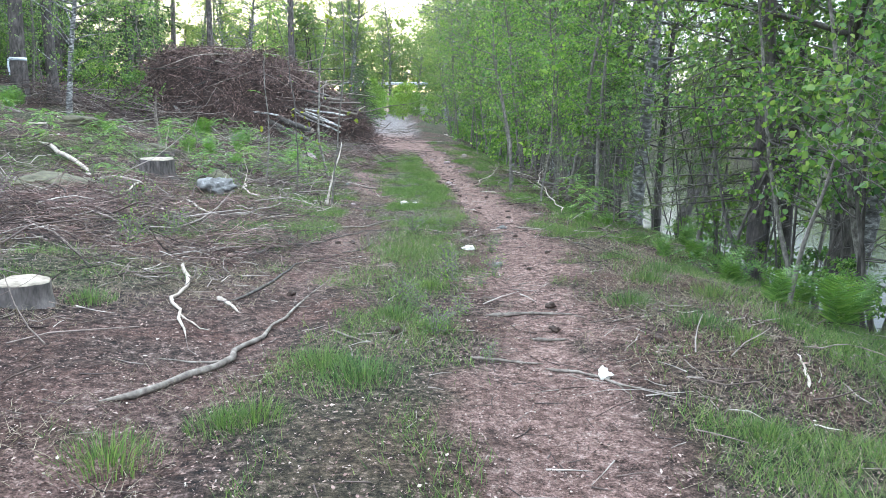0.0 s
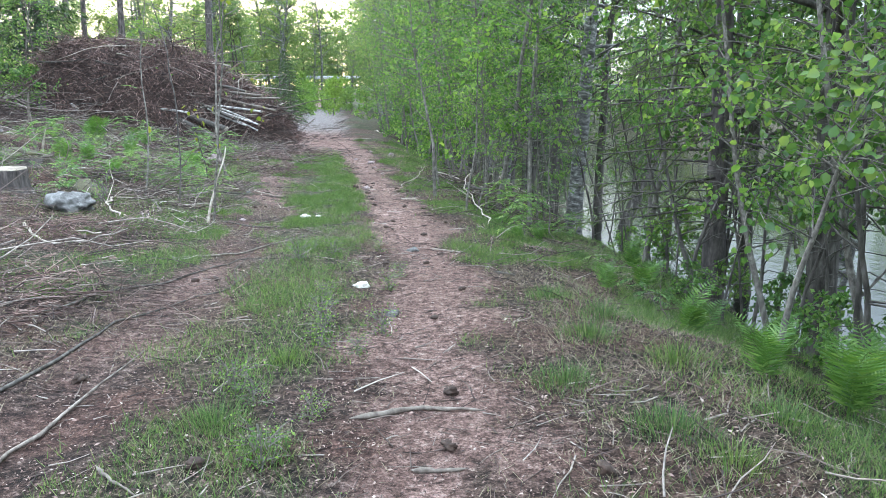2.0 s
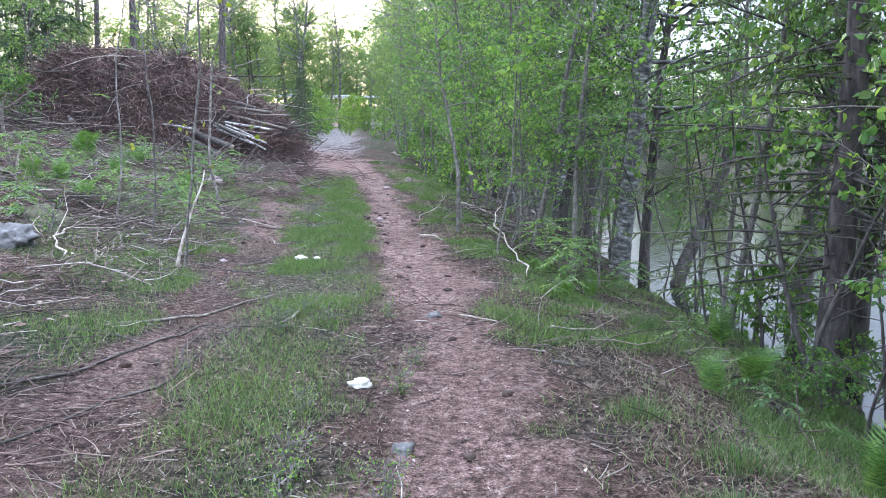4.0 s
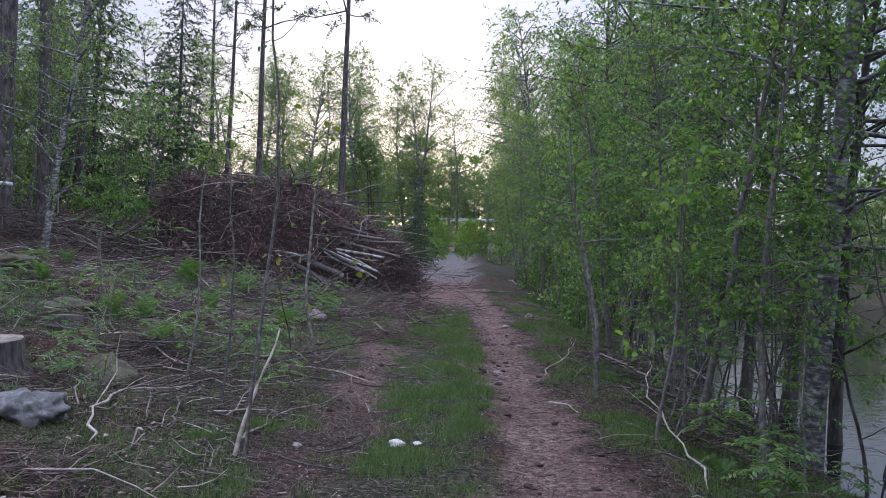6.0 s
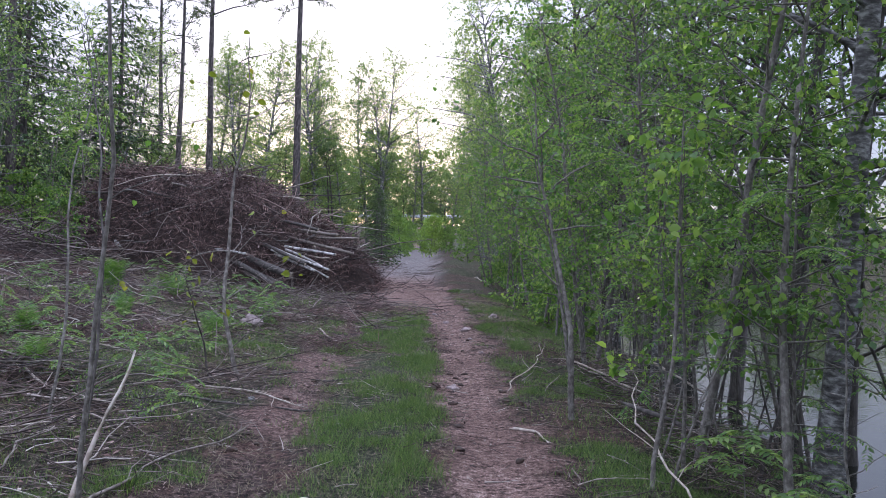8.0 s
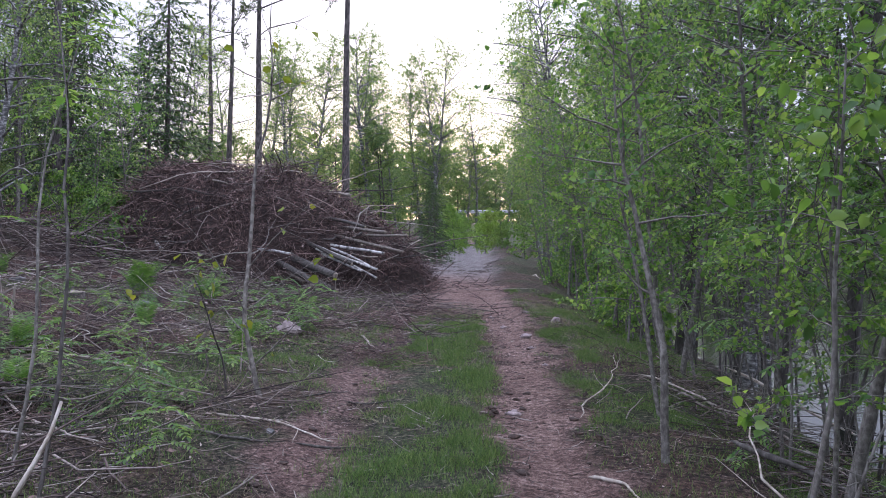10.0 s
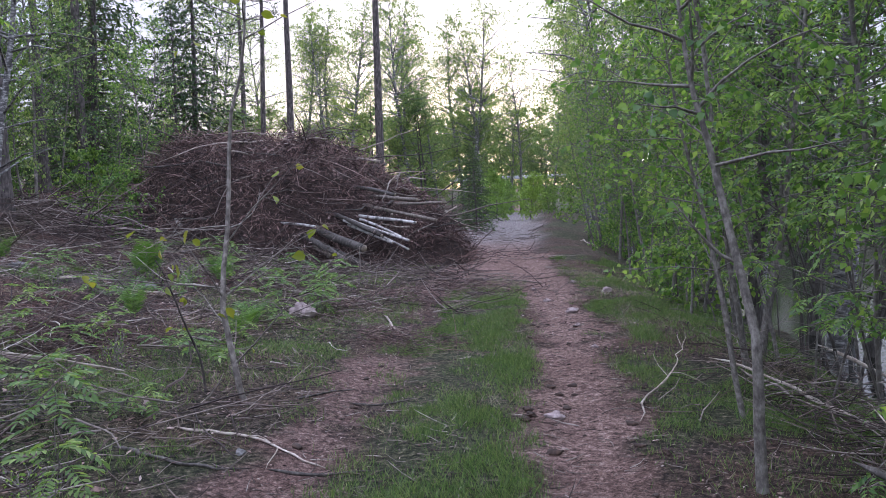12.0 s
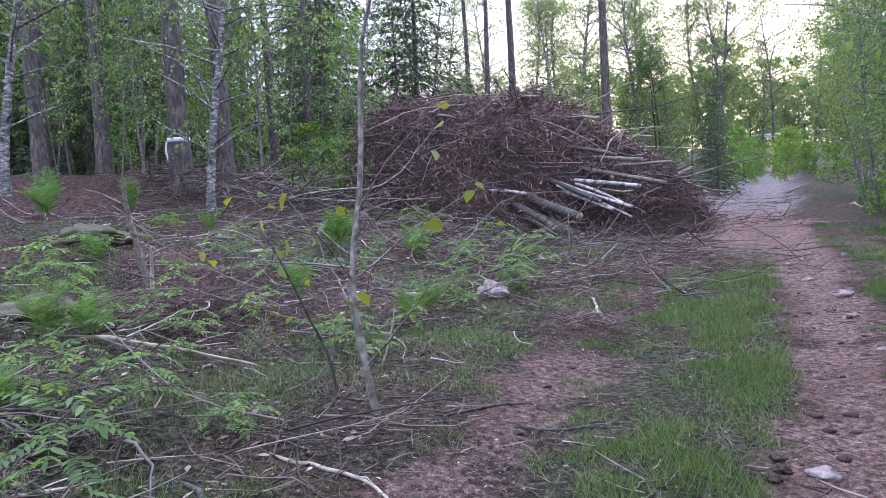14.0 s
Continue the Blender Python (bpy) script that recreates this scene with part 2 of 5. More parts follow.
def tubes(points, radii, sides=3, cap=False):
    """Many tubes at once: points (n, k, 3), radii (n, k)."""
    points, radii = np.asarray(points, float), np.asarray(radii, float)
    n, k, _ = points.shape
    along = unit(np.gradient(points, axis=1))
    helper = np.where(np.abs(along[..., 2:3]) > 0.85, np.array([1.0, 0, 0]), np.array([0, 0, 1.0]))
    a = unit(np.cross(along, helper))
    b = np.cross(along, a)
    ang = np.arange(sides) * 2 * math.pi / sides
    ring = a[:, :, None] * np.cos(ang)[None, None, :, None] + b[:, :, None] * np.sin(ang)[None, None, :, None]
    verts = (points[:, :, None] + ring * radii[:, :, None, None]).reshape(-1, 3)
    idx = np.arange(n * k * sides).reshape(n, k, sides)
    nxt = np.roll(idx, -1, axis=2)
    quads = np.stack([idx[:, :-1], nxt[:, :-1], nxt[:, 1:], idx[:, 1:]], axis=-1).reshape(-1, 4)
    return verts, quads


def leaves(centres, axis, normal, length, width):
    """Kite-shaped leaves, one quad each."""
    axis = unit(axis)
    side = unit(np.cross(axis, normal))
    up = np.cross(side, axis)
    L, W = np.asarray(length)[:, None], np.asarray(width)[:, None]
    v = np.stack([centres, centres + axis * L * 0.42 + side * W * 0.5 + up * W * 0.12, centres + axis * L - up * W * 0.15,
                  centres + axis * L * 0.42 - side * W * 0.5 + up * W * 0.12], axis=1).reshape(-1, 3)
    return v, np.arange(len(v)).reshape(-1, 4)


def ovate(centres, axis, normal, length, width):
    """Rounded pointed leaves folded along the midrib, two quads each."""
    axis = unit(axis)
    side = unit(np.cross(axis, normal))
    up = np.cross(side, axis)
    L, W = np.asarray(length)[:, None], np.asarray(width)[:, None]
    edge = [centres + axis * L * a + s * side * W * b + up * W * 0.14 for s, a, b in ((1, 0.22, 0.4), (1, 0.6, 0.46), (-1, 0.6, 0.46), (-1, 0.22, 0.4))]
    v = np.stack([centres, edge[0], edge[1], centres + axis * L - up * W * 0.2, edge[2], edge[3]], axis=1).reshape(-1, 3)
    i = np.arange(len(centres)) * 6
    return v, np.concatenate([np.stack([i, i + 1, i + 2, i + 3], axis=1), np.stack([i, i + 3, i + 4, i + 5], axis=1)])


def wander(start, way, length, k, bend, droop=0.0, r=rng):
    """Bent polylines: start (n,3), way (n,3), length (n,)."""
    n = len(start)
    pts, d = [np.array(start, float)], unit(np.array(way, float))
    step = (np.asarray(length) / (k - 1))[:, None]
    for _ in range(k - 1):
        d = unit(d + r.normal(0, bend, (n, 3)) + np.array([0, 0, -droop]))
        pts.append(pts[-1] + d * step)
    return np.stack(pts, axis=1)


# ---- the lie of the land ----
PX_Y = np.array([-50, 2, 8, 10, 12, 13.5, 17.2, 21.3, 24, 28, 36, 45, 60, 90, 400.0])
PX_X = np.array([-0.3, -0.5, -0.6, -0.65, -0.8, -1.0, -1.45, -2.1, -2.6, -3.3, -4.9, -6.4, -8.5, -11, -40.0])
WATER = -0.72


def path_x(y):
    return np.interp(y, PX_Y, PX_X)


def smooth(a, b, x):
    t = np.clip((x - a) / (b - a), 0, 1)
    return t * t * (3 - 2 * t)


def vnoise(x, y, scale, seed=0):
    """Value noise, 0 to 1."""
    x, y = np.asarray(x) / scale + seed * 17.31, np.asarray(y) / scale + seed * 9.77
    xi, yi = np.floor(x), np.floor(y)
    fx, fy = x - xi, y - yi
    fx, fy = fx * fx * (3 - 2 * fx), fy * fy * (3 - 2 * fy)

    def h(a, b):
        s = np.sin(a * 127.1 + b * 311.7 + seed * 3.1) * 43758.5453
        return s - np.floor(s)
    return (h(xi, yi) * (1 - fx) + h(xi + 1, yi) * fx) * (1 - fy) + (h(xi, yi + 1) * (1 - fx) + h(xi + 1, yi + 1) * fx) * fy


def ground_z(x, y):
    x, y = np.asarray(x, float), np.asarray(y, float)
    over = np.maximum(y - 19, 0)
    z = np.minimum(0.05 * over * over / (over + 6.0), 1.2 + 0.03 * np.maximum(y - 47, 0))
    z = np.where(y > 75, z + (4.6 - z) * smooth(78, 88, y), z)
    u = path_x(y) - x
    w = np.clip(u - 0.8, 0, 14)
    fade = 1 - smooth(45, 80, y)
    z = z + (0.07 * w + 0.007 * w * w) * fade
    v = np.maximum(-u - 2.2 + 0.9 * (vnoise(x, y, 2.3, 41) - 0.5) + 0.35 * (vnoise(x, y, 0.7, 42) - 0.5), 0)
    shore = np.minimum(0.25 * v ** 1.25, 1.0 + z) + 0.3 * smooth(5, 9, v)
    shore = shore * (1 - smooth(24, 33, v)) - 0.5 * smooth(30, 60, v)
    z = z - shore * (1 - smooth(58, 76, y)) * smooth(-30, -12, y)
    near = (1 - smooth(60, 120, np.abs(x)))
    rough = 0.25 + 0.75 * smooth(1.2, 2.6, np.abs(u))
    z = z + near * rough * (0.10 * (vnoise(x, y, 1.7, 1) - 0.5) + 0.05 * (vnoise(x, y, 0.5, 2) - 0.5))
    hump = smooth(2.4, 4, u) * near
    z = z + hump * (0.42 * (vnoise(x, y, 1.9, 5) - 0.5) + 0.22 * (vnoise(x, y, 0.6, 6) - 0.5))
    rut = np.exp(-((np.abs(u) - 0.87) / 0.3) ** 2)
    return z - 0.035 * rut * (1 - smooth(40, 60, y)) + 0.012 * (vnoise(x, y, 0.22, 3) - 0.5)


def zones(x, y):
    """Shares of bare soil, turf and gravel."""
    u = path_x(y) - np.asarray(x)
    edge = 0.5 * (vnoise(x, y, 0.9, 11) - 0.5) + 0.4 * (vnoise(x, y, 0.22, 12) - 0.5)
    right = 1 - smooth(0.22, 0.5, np.abs(-u - 0.97) + edge)
    left = (0.1 + 0.6 * smooth(0.35, 0.6, vnoise(x, y, 1.6, 24))) * (1 - smooth(0.02, 0.42, np.abs(u - 1.0 - 0.12 * smooth(15, 19, y)) + 1.3 * edge))
    dirt = np.maximum(right, left)
    dirt = np.maximum(dirt, smooth(24, 30, y) * (1 - smooth(1.0, 1.6, np.abs(u) + edge)))
    strip = (1 - smooth(0.34 + 0.22 * smooth(15, 20, y), 0.72 + 0.2 * smooth(15, 20, y), np.abs(u - 0.08) + 1.2 * edge)) * (1 - smooth(24, 29, y)) * (0.5 + 0.5 * smooth(9, 14, y))
    verge = smooth(1.3, 1.7, -u + edge) * np.maximum(smooth(0.4, 0.66, vnoise(x, y, 0.9, 21)) * (0.75 + 0.25 * smooth(8, 11, y)), 0.14 + 0.5 * smooth(2.2, 3.2, -u))
    lverge = smooth(1.15, 1.5, u + edge) * (1 - smooth(2.6, 4.4, u)) * np.maximum(0.4 * smooth(10, 14, y), smooth(0.42, 0.6, vnoise(x, y, 1.3, 22)))
    meadow = smooth(0.5, 0.68, vnoise(x, y, 1.9, 23)) * 0.75 * smooth(2, 4, u)
    grass = np.clip(np.maximum.reduce([strip, verge, lverge, meadow]), 0, 1)
    gravel = smooth(33, 40, y) * (1 - smooth(1.3, 1.9, np.abs(u) + edge)) * (1 - smooth(60, 75, y))
    road = smooth(88, 89, y) * (1 - smooth(97, 98, y))
    return np.clip(dirt, 0, 1), grass * (1 - dirt), np.maximum(gravel, road)


def at(x, y, dz=0.0):
    return (x, y, float(ground_z(x, y)) + dz)


# ---- large structure: ground and pond ----
def stretched(a, b, step, reach):
    inner = np.arange(a, b + step / 2, step)
    outer, d = [], step
    while sum(outer) < reach:
        d *= 1.22
        outer.append(d)
    o = np.cumsum(outer)
    return np.concatenate([(a - o)[::-1], inner, b + o])


def build_ground():
    xs, ys = stretched(-14, 5, 0.12, 2500), stretched(3, 33, 0.12, 2500)
    X, Y = np.meshgrid(xs, ys)
    Z = ground_z(X, Y)
    idx = np.arange(X.size).reshape(X.shape)
    quads = np.stack([idx[:-1, :-1], idx[:-1, 1:], idx[1:, 1:], idx[1:, :-1]], axis=-1).reshape(-1, 4)
    me = mesh_of("ground", np.stack([X, Y, Z], axis=-1), quads, mat=ground_material(), smooth=True)
    for name, values in zip(("dirt", "grass", "gravel"), zones(X, Y)):
        me.attributes.new(name, "FLOAT", "POINT").data.foreach_set("value", values.ravel().astype(np.float32))
    tagged(new("ground", me), "forest ground with rutted dirt track, litter and turf", "ground", kind="structure")
    v = [(1, -40, WATER), (60, -40, WATER), (60, 80, WATER), (-8, 80, WATER)]
    tagged(new("water", mesh_of("water", v, [(0, 1, 2, 3)], mat=water_material())), "still pond water reflecting the evening sky", "pond", kind="structure")


build_ground()


# ---- trees ----
def spread_dirs(n, r, up_lo, up_hi):
    az = np.arange(n) * 2.399963 + r.uniform(0, 6.28)
    el = r.uniform(up_lo, up_hi, n)
    return np.stack([np.cos(az) * np.cos(el), np.sin(az) * np.cos(el), np.sin(el)], axis=1)


def along(points, t):
    """Points at share t (m,) of polylines points (m, k, 3), with tangents."""
    k = points.shape[1]
    f = np.clip(t, 0, 0.999) * (k - 1)
    i = f.astype(int)
    m = np.arange(len(points))
    a, b = points[m, i], points[m, i + 1]
    return a + (b - a) * (f - i)[:, None], b - a


def broadleaf(name, seed, height, radius, bark, leaf, limbs, twigs, per_twig, low, reach, leaf_len, up=(0.2, 0.9), droop=0.02, lean=0.03, width=0.75, hang=0.5, taper=1.15, fine=True, crook=0.035, shape=leaves):
    r = np.random.default_rng(seed)
    root = new(name)
    way = np.array([[r.normal(0, lean), r.normal(0, lean), 1.0]])
    stem = wander(np.array([[0, 0, -0.25]]), way, [height + 0.25], 14, crook, 0, r)
    share = np.linspace(0, 1, 14)
    sr = radius * (1 - share) ** 0.85 * taper + 0.004
    sr[0] *= 1.25
    chunks = [tubes(stem, sr[None], 9 if radius > 0.05 else 6)]
    t = low + (0.985 - low) * np.sort(r.uniform(0, 1, limbs)) ** 0.9
    start, _ = along(np.repeat(stem, limbs, 0), t)
    crown = (t - low) / (1 - low)
    length = reach * (0.35 + 0.65 * np.sin(np.clip(crown * 0.85 + 0.18, 0, 1) * math.pi)) * r.uniform(0.65, 1.2, limbs)
    d = spread_dirs(limbs, r, *up)
    L = wander(start, d, length, 6, 0.13, droop, r)
    lr = np.minimum(radius * 0.38, 0.006 + 0.011 * length)[:, None] * (1 - np.linspace(0, 0.85, 6))[None]
    chunks.append(tubes(L, lr, 4) if fine else tubes(L[:, ::2], lr[:, ::2] * 1.2, 3))
    own = np.repeat(np.arange(limbs), twigs)
    s, tang = along(L[own], r.uniform(0.2, 1.0, len(own)))
    td = unit(unit(tang) + r.normal(0, 0.75, (len(own), 3)))
    tl = length[own] * r.uniform(0.18, 0.5, len(own)) + 0.08
    T = wander(s, td, tl, 3, 0.2, droop * 3 + 0.06, r)
    if fine:
        chunks.append(tubes(T, np.full((len(T), 3), 0.0035) * np.array([1, 0.75, 0.35]), 3))
    v, q = join(chunks)
    part("trunk", mesh_of("trunk", v, q, mat=bark, smooth=True), root)
    own = np.repeat(np.arange(len(T)), per_twig)
    c, tang = along(T[own], r.uniform(0.05, 1.0, len(own)))
    c = c + r.normal(0, 0.018, c.shape)
    ax = unit(tang) * 0.5 + r.normal(0, 0.6, c.shape) + np.array([0, 0, -hang])
    nm = r.normal(0, 0.9, c.shape) + np.array([0, 0, 0.5])
    size = leaf_len * r.uniform(0.65, 1.25, len(c))
    v, q = shape(c, ax, nm, size, size * width)
    part("crown", mesh_of("crown", v, q, mat=leaf), root)
    return root


def spruce(name, seed, height, radius, reach, low=0.05, whorls=36, per=7, sprays=17, size=0.36, broad=0.28, needles=None):
    r = np.random.default_rng(seed)
    root = new(name)
    stem = wander(np.array([[0, 0, -0.2]]), np.array([[0.0, 0, 1]]), [height + 0.2], 10, 0.008, 0, r)
    chunks = [tubes(stem, (radius * (1 - np.linspace(0, 0.97, 10)))[None], 8)]
    n = whorls * per
    t = low + (0.99 - low) * (np.repeat(np.arange(whorls), per) + r.uniform(-0.3, 0.3, n)) / whorls
    t = np.clip(t, low, 0.99)
    s, _ = along(np.repeat(stem, n, 0), t)
    d = spread_dirs(n, r, -0.15, 0.25)
    length = reach * (1 - t) ** 0.8 * r.uniform(0.6, 1.15, n) + 0.12
    L = wander(s, d, length, 5, 0.06, 0.09, r)
    chunks.append(tubes(L[:, ::2], (0.004 + 0.008 * length)[:, None] * np.linspace(1, 0.2, 3)[None], 3))
    v, q = join(chunks)
    part("trunk", mesh_of("trunk", v, q, mat=BARK_PINE, smooth=True), root)
    own = np.repeat(np.arange(n), sprays)
    c, tang = along(L[own], r.uniform(0.12, 1, len(own)))
    ax = unit(tang) * 0.7 + r.normal(0, 0.5, c.shape) + np.array([0, 0, -0.45])
    k = size * r.uniform(0.6, 1.3, len(c)) * (0.5 + 0.5 * (1 - t[own]))
    v, q = leaves(c, ax, r.normal(0, 0.8, c.shape) + np.array([0, 0, 0.5]), k, k * broad)
    part("crown", mesh_of("crown", v, q, mat=needles or NEEDLE_SPRUCE), root)
    return root


def pine(name, seed, height, radius, low, reach, limbs=26):
    r = np.random.default_rng(seed)
    root = new(name)
    stem = wander(np.array([[0, 0, -0.2]]), np.array([[r.normal(0, 0.015), r.normal(0, 0.015), 1]]), [height + 0.2], 14, 0.012, 0, r)
    sr = radius * (1 - np.linspace(0, 0.88, 14))
    sr[0] *= 1.25
    chunks = [tubes(stem, sr[None], 10)]
    t = low + (0.99 - low) * np.sort(r.uniform(0, 1, limbs))
    s, _ = along(np.repeat(stem, limbs, 0), t)
    length = reach * r.uniform(0.4, 1.1, limbs) * (1.15 - 0.6 * (t - low) / (1 - low))
    L = wander(s, spread_dirs(limbs, r, -0.1, 0.6), length, 6, 0.16, 0.0, r)
    chunks.append(tubes(L, (0.008 + 0.012 * length)[:, None] * np.linspace(1, 0.25, 6)[None], 4))
    dead = 10
    s, _ = along(np.repeat(stem, dead, 0), r.uniform(0.12, low, dead))
    D = wander(s, spread_dirs(dead, r, -0.3, 0.3), r.uniform(0.3, 1.1, dead), 4, 0.2, 0.05, r)
    chunks.append(tubes(D, np.full((dead, 4), 0.012) * np.linspace(1, 0.3, 4), 3))
    v, q = join(chunks)
    part("trunk", mesh_of("trunk", v, q, mat=BARK_PINE, smooth=True), root)
    own = np.repeat(np.arange(limbs), 10)
    s, tang = along(L[own], r.uniform(0.3, 1, len(own)))
    T = wander(s, unit(tang) + r.normal(0, 0.7, s.shape) + np.array([0, 0, 0.3]), r.uniform(0.2, 0.7, len(own)), 3, 0.1, 0, r)
    own = np.repeat(np.arange(len(T)), 16)
    c, tang = along(T[own], r.uniform(0.1, 1, len(own)))
    k = r.uniform(0.1, 0.2, len(c))
    v, q = leaves(c, unit(tang) * 0.6 + r.normal(0, 0.6, c.shape) + np.array([0, 0, 0.2]), r.normal(0, 1, c.shape), k, k * 0.22)
    part("crown", mesh_of("crown", v, q, mat=NEEDLE_PINE), root)
    return root


def plant(proto, x, y, scale=1.0, turn=None, dz=0.0, tilt=(0, 0)):
    """One more of a kind at its place on the ground."""
    turn = random.uniform(0, 360) if turn is None else turn
    m = pose(*at(x, y, dz), tilt[0], tilt[1], 0) @ pose(0, 0, 0, 0, 0, turn) @ Matrix.Diagonal((scale, scale, scale * random.uniform(0.92, 1.08), 1))
    proto["used"] = proto.get("used", 0) + 1
    if proto["used"] == 1:
        proto.matrix_basis = m
        return proto
    return copy_thing(proto, m @ Matrix.Diagonal((1 / proto.scale.x, 1 / proto.scale.y, 1 / proto.scale.z, 1)))


TALL = [tagged(broadleaf("birch_tree", 11, 13.0, 0.12, BARK_BIRCH, LEAF_BIRCH, 50, 14, 18, 0.2, 2.8, 0.06, droop=0.04), "birch with scarred grey-white bark at the pond", "tree", "trees along the pond"),
        tagged(broadleaf("alder_tree", 12, 11.0, 0.11, BARK_ALDER, LEAF_BIRCH, 50, 14, 19, 0.18, 2.9, 0.06), "dark-barked alder with dense leaves at the pond", "tree", "trees along the pond"),
        tagged(broadleaf("alder_tree", 13, 9.0, 0.08, BARK_ALDER, LEAF_BIRCH, 48, 14, 18, 0.18, 2.5, 0.06), "slender dark alder in full leaf by the pond", "tree", "trees along the pond")]
THIN = [tagged(broadleaf("sapling", 21, 5.0, 0.026, BARK_SAPLING, LEAF_SHRUB, 28, 7, 9, 0.27, 1.0, 0.058, lean=0.05, shape=ovate), "thin young tree with light green leaves", "sapling", "thicket beside the track"),
        tagged(broadleaf("sapling", 22, 6.5, 0.033, BARK_SAPLING, LEAF_SHRUB, 32, 7, 9, 0.25, 1.2, 0.056, lean=0.05), "thin grey-stemmed young tree with green leaves", "sapling", "thicket beside the track"),
        tagged(broadleaf("sapling", 23, 3.6, 0.018, BARK_SAPLING, LEAF_SHRUB, 22, 6, 8, 0.28, 0.8, 0.058, lean=0.08), "small bent young tree with sparse leaves", "sapling", "thicket beside the track")]
FAR_BIRCH = [tagged(broadleaf("birch_tree", 31, 13.0, 0.12, BARK_BIRCH, LEAF_FAR_HAZED, 52, 12, 11, 0.16, 3.3, 0.09, up=(0.3, 1.0), droop=0.10, hang=1.2, fine=False, width=0.7), "tall birch with hanging twigs in haze-paled green", "tree", "far trees"),
             tagged(broadleaf("birch_tree", 32, 11.0, 0.10, BARK_BIRCH, LEAF_FAR_HAZED, 50, 12, 10, 0.14, 3.1, 0.09, up=(0.25, 0.95), droop=0.05, hang=0.8, fine=False, width=0.7), "slim birch with haze-paled leaves", "tree", "far trees")]
WEEPING = tagged(broadleaf("birch_tree", 33, 13.4, 0.13, BARK_BIRCH, LEAF_FAR_HAZED, 66, 14, 12, 0.2, 2.9, 0.085, up=(0.5, 1.3), droop=0.12, hang=1.4, fine=False, width=0.7), "full birch with hanging branches in haze-paled green", "tree", "far trees")
FILL = [tagged(broadleaf("forest_tree", 41, 10.0, 0.09, BARK_ALDER, LEAF_FAR_HAZED, 30, 11, 13, 0.06, 2.7, 0.14, width=0.8, fine=False), "leafy forest tree in the far treeline", "tree", "far trees"),
        tagged(broadleaf("forest_tree", 42, 8.0, 0.08, BARK_ALDER, LEAF_FAR_HAZED, 30, 11, 13, 0.04, 2.7, 0.14, width=0.8, fine=False), "bright green leafy tree in the far treeline", "tree", "far trees")]
DENSE = [tagged(broadleaf("forest_tree", 43, 10.0, 0.09, BARK_ALDER, LEAF_FAR_HAZED, 30, 11, 12, 0.05, 2.6, 0.2, width=0.85, fine=False), "dense leafy tree in the far treeline", "tree", "far trees"),
         tagged(broadleaf("forest_tree", 44, 8.0, 0.08, BARK_ALDER, LEAF_FAR_HAZED, 30, 11, 12, 0.04, 2.5, 0.2, width=0.85, fine=False), "rounded leafy tree in the far treeline", "tree", "far trees")]
BUSH = [tagged(broadleaf("bush", 51, 1.7, 0.014, BARK_SAPLING, LEAF_SHRUB, 22, 7, 8, 0.03, 0.9, 0.085, lean=0.15, shape=ovate), "leafy green bush beside the track", "bush", "bushes"),
        tagged(broadleaf("bush", 52, 1.1, 0.012, BARK_SAPLING, LEAF_SHRUB, 18, 6, 9, 0.03, 0.7, 0.075, lean=0.2), "low leafy green bush on the bank", "bush", "bushes")]
WILLOW = tagged(broadleaf("bush", 53, 2.3, 0.02, BARK_SAPLING, LEAF_BUSH, 34, 8, 11, 0.02, 1.05, 0.085, up=(0.3, 1.3), lean=0.1), "rounded bright green willow bush at the track end", "bush", "bushes")
LOW_HAZEL = tagged(broadleaf("hazel", 56, 2.3, 0.018, BARK_SAPLING, LEAF_BIRCH, 22, 5, 4, 0.3, 0.75, 0.066, lean=0.1, width=0.78, shape=ovate), "low hazel with broad fresh green leaves at the verge", "bush", "bushes")
HAZEL = tagged(broadleaf("hazel", 55, 3.3, 0.022, BARK_SAPLING, LEAF_BIRCH, 28, 8, 6, 0.35, 1.4, 0.068, lean=0.1, width=0.8, shape=ovate), "hazel with large light green leaves on the bank", "bush", "bushes")
SPRUCE = [tagged(spruce("spruce_tree", 61, 15.0, 0.17, 3.3, 0.05, 36, 9, 20, 0.34), "dark green spruce with hanging branches", "tree", "conifers"),
          tagged(spruce("spruce_tree", 62, 6.0, 0.07, 2.3, 0.03, 26, 8, 26, 0.2), "young dark green spruce at the track bend", "tree", "conifers"),
          tagged(spruce("spruce_tree", 63, 8.5, 0.13, 1.9, 0.14, 30, 7, 95, 0.1, 0.14, NEEDLE_OLIVE), "olive green spruce with drooping branches on the bank", "tree", "conifers")]
PINE = [tagged(pine("pine_tree", 71, 19.0, 0.19, 0.55, 2.2), "tall pine with a bare dark trunk", "tree", "conifers"),
        tagged(pine("pine_tree", 72, 17.0, 0.17, 0.5, 2.0), "tall slim pine with sparse crown", "tree", "conifers")]


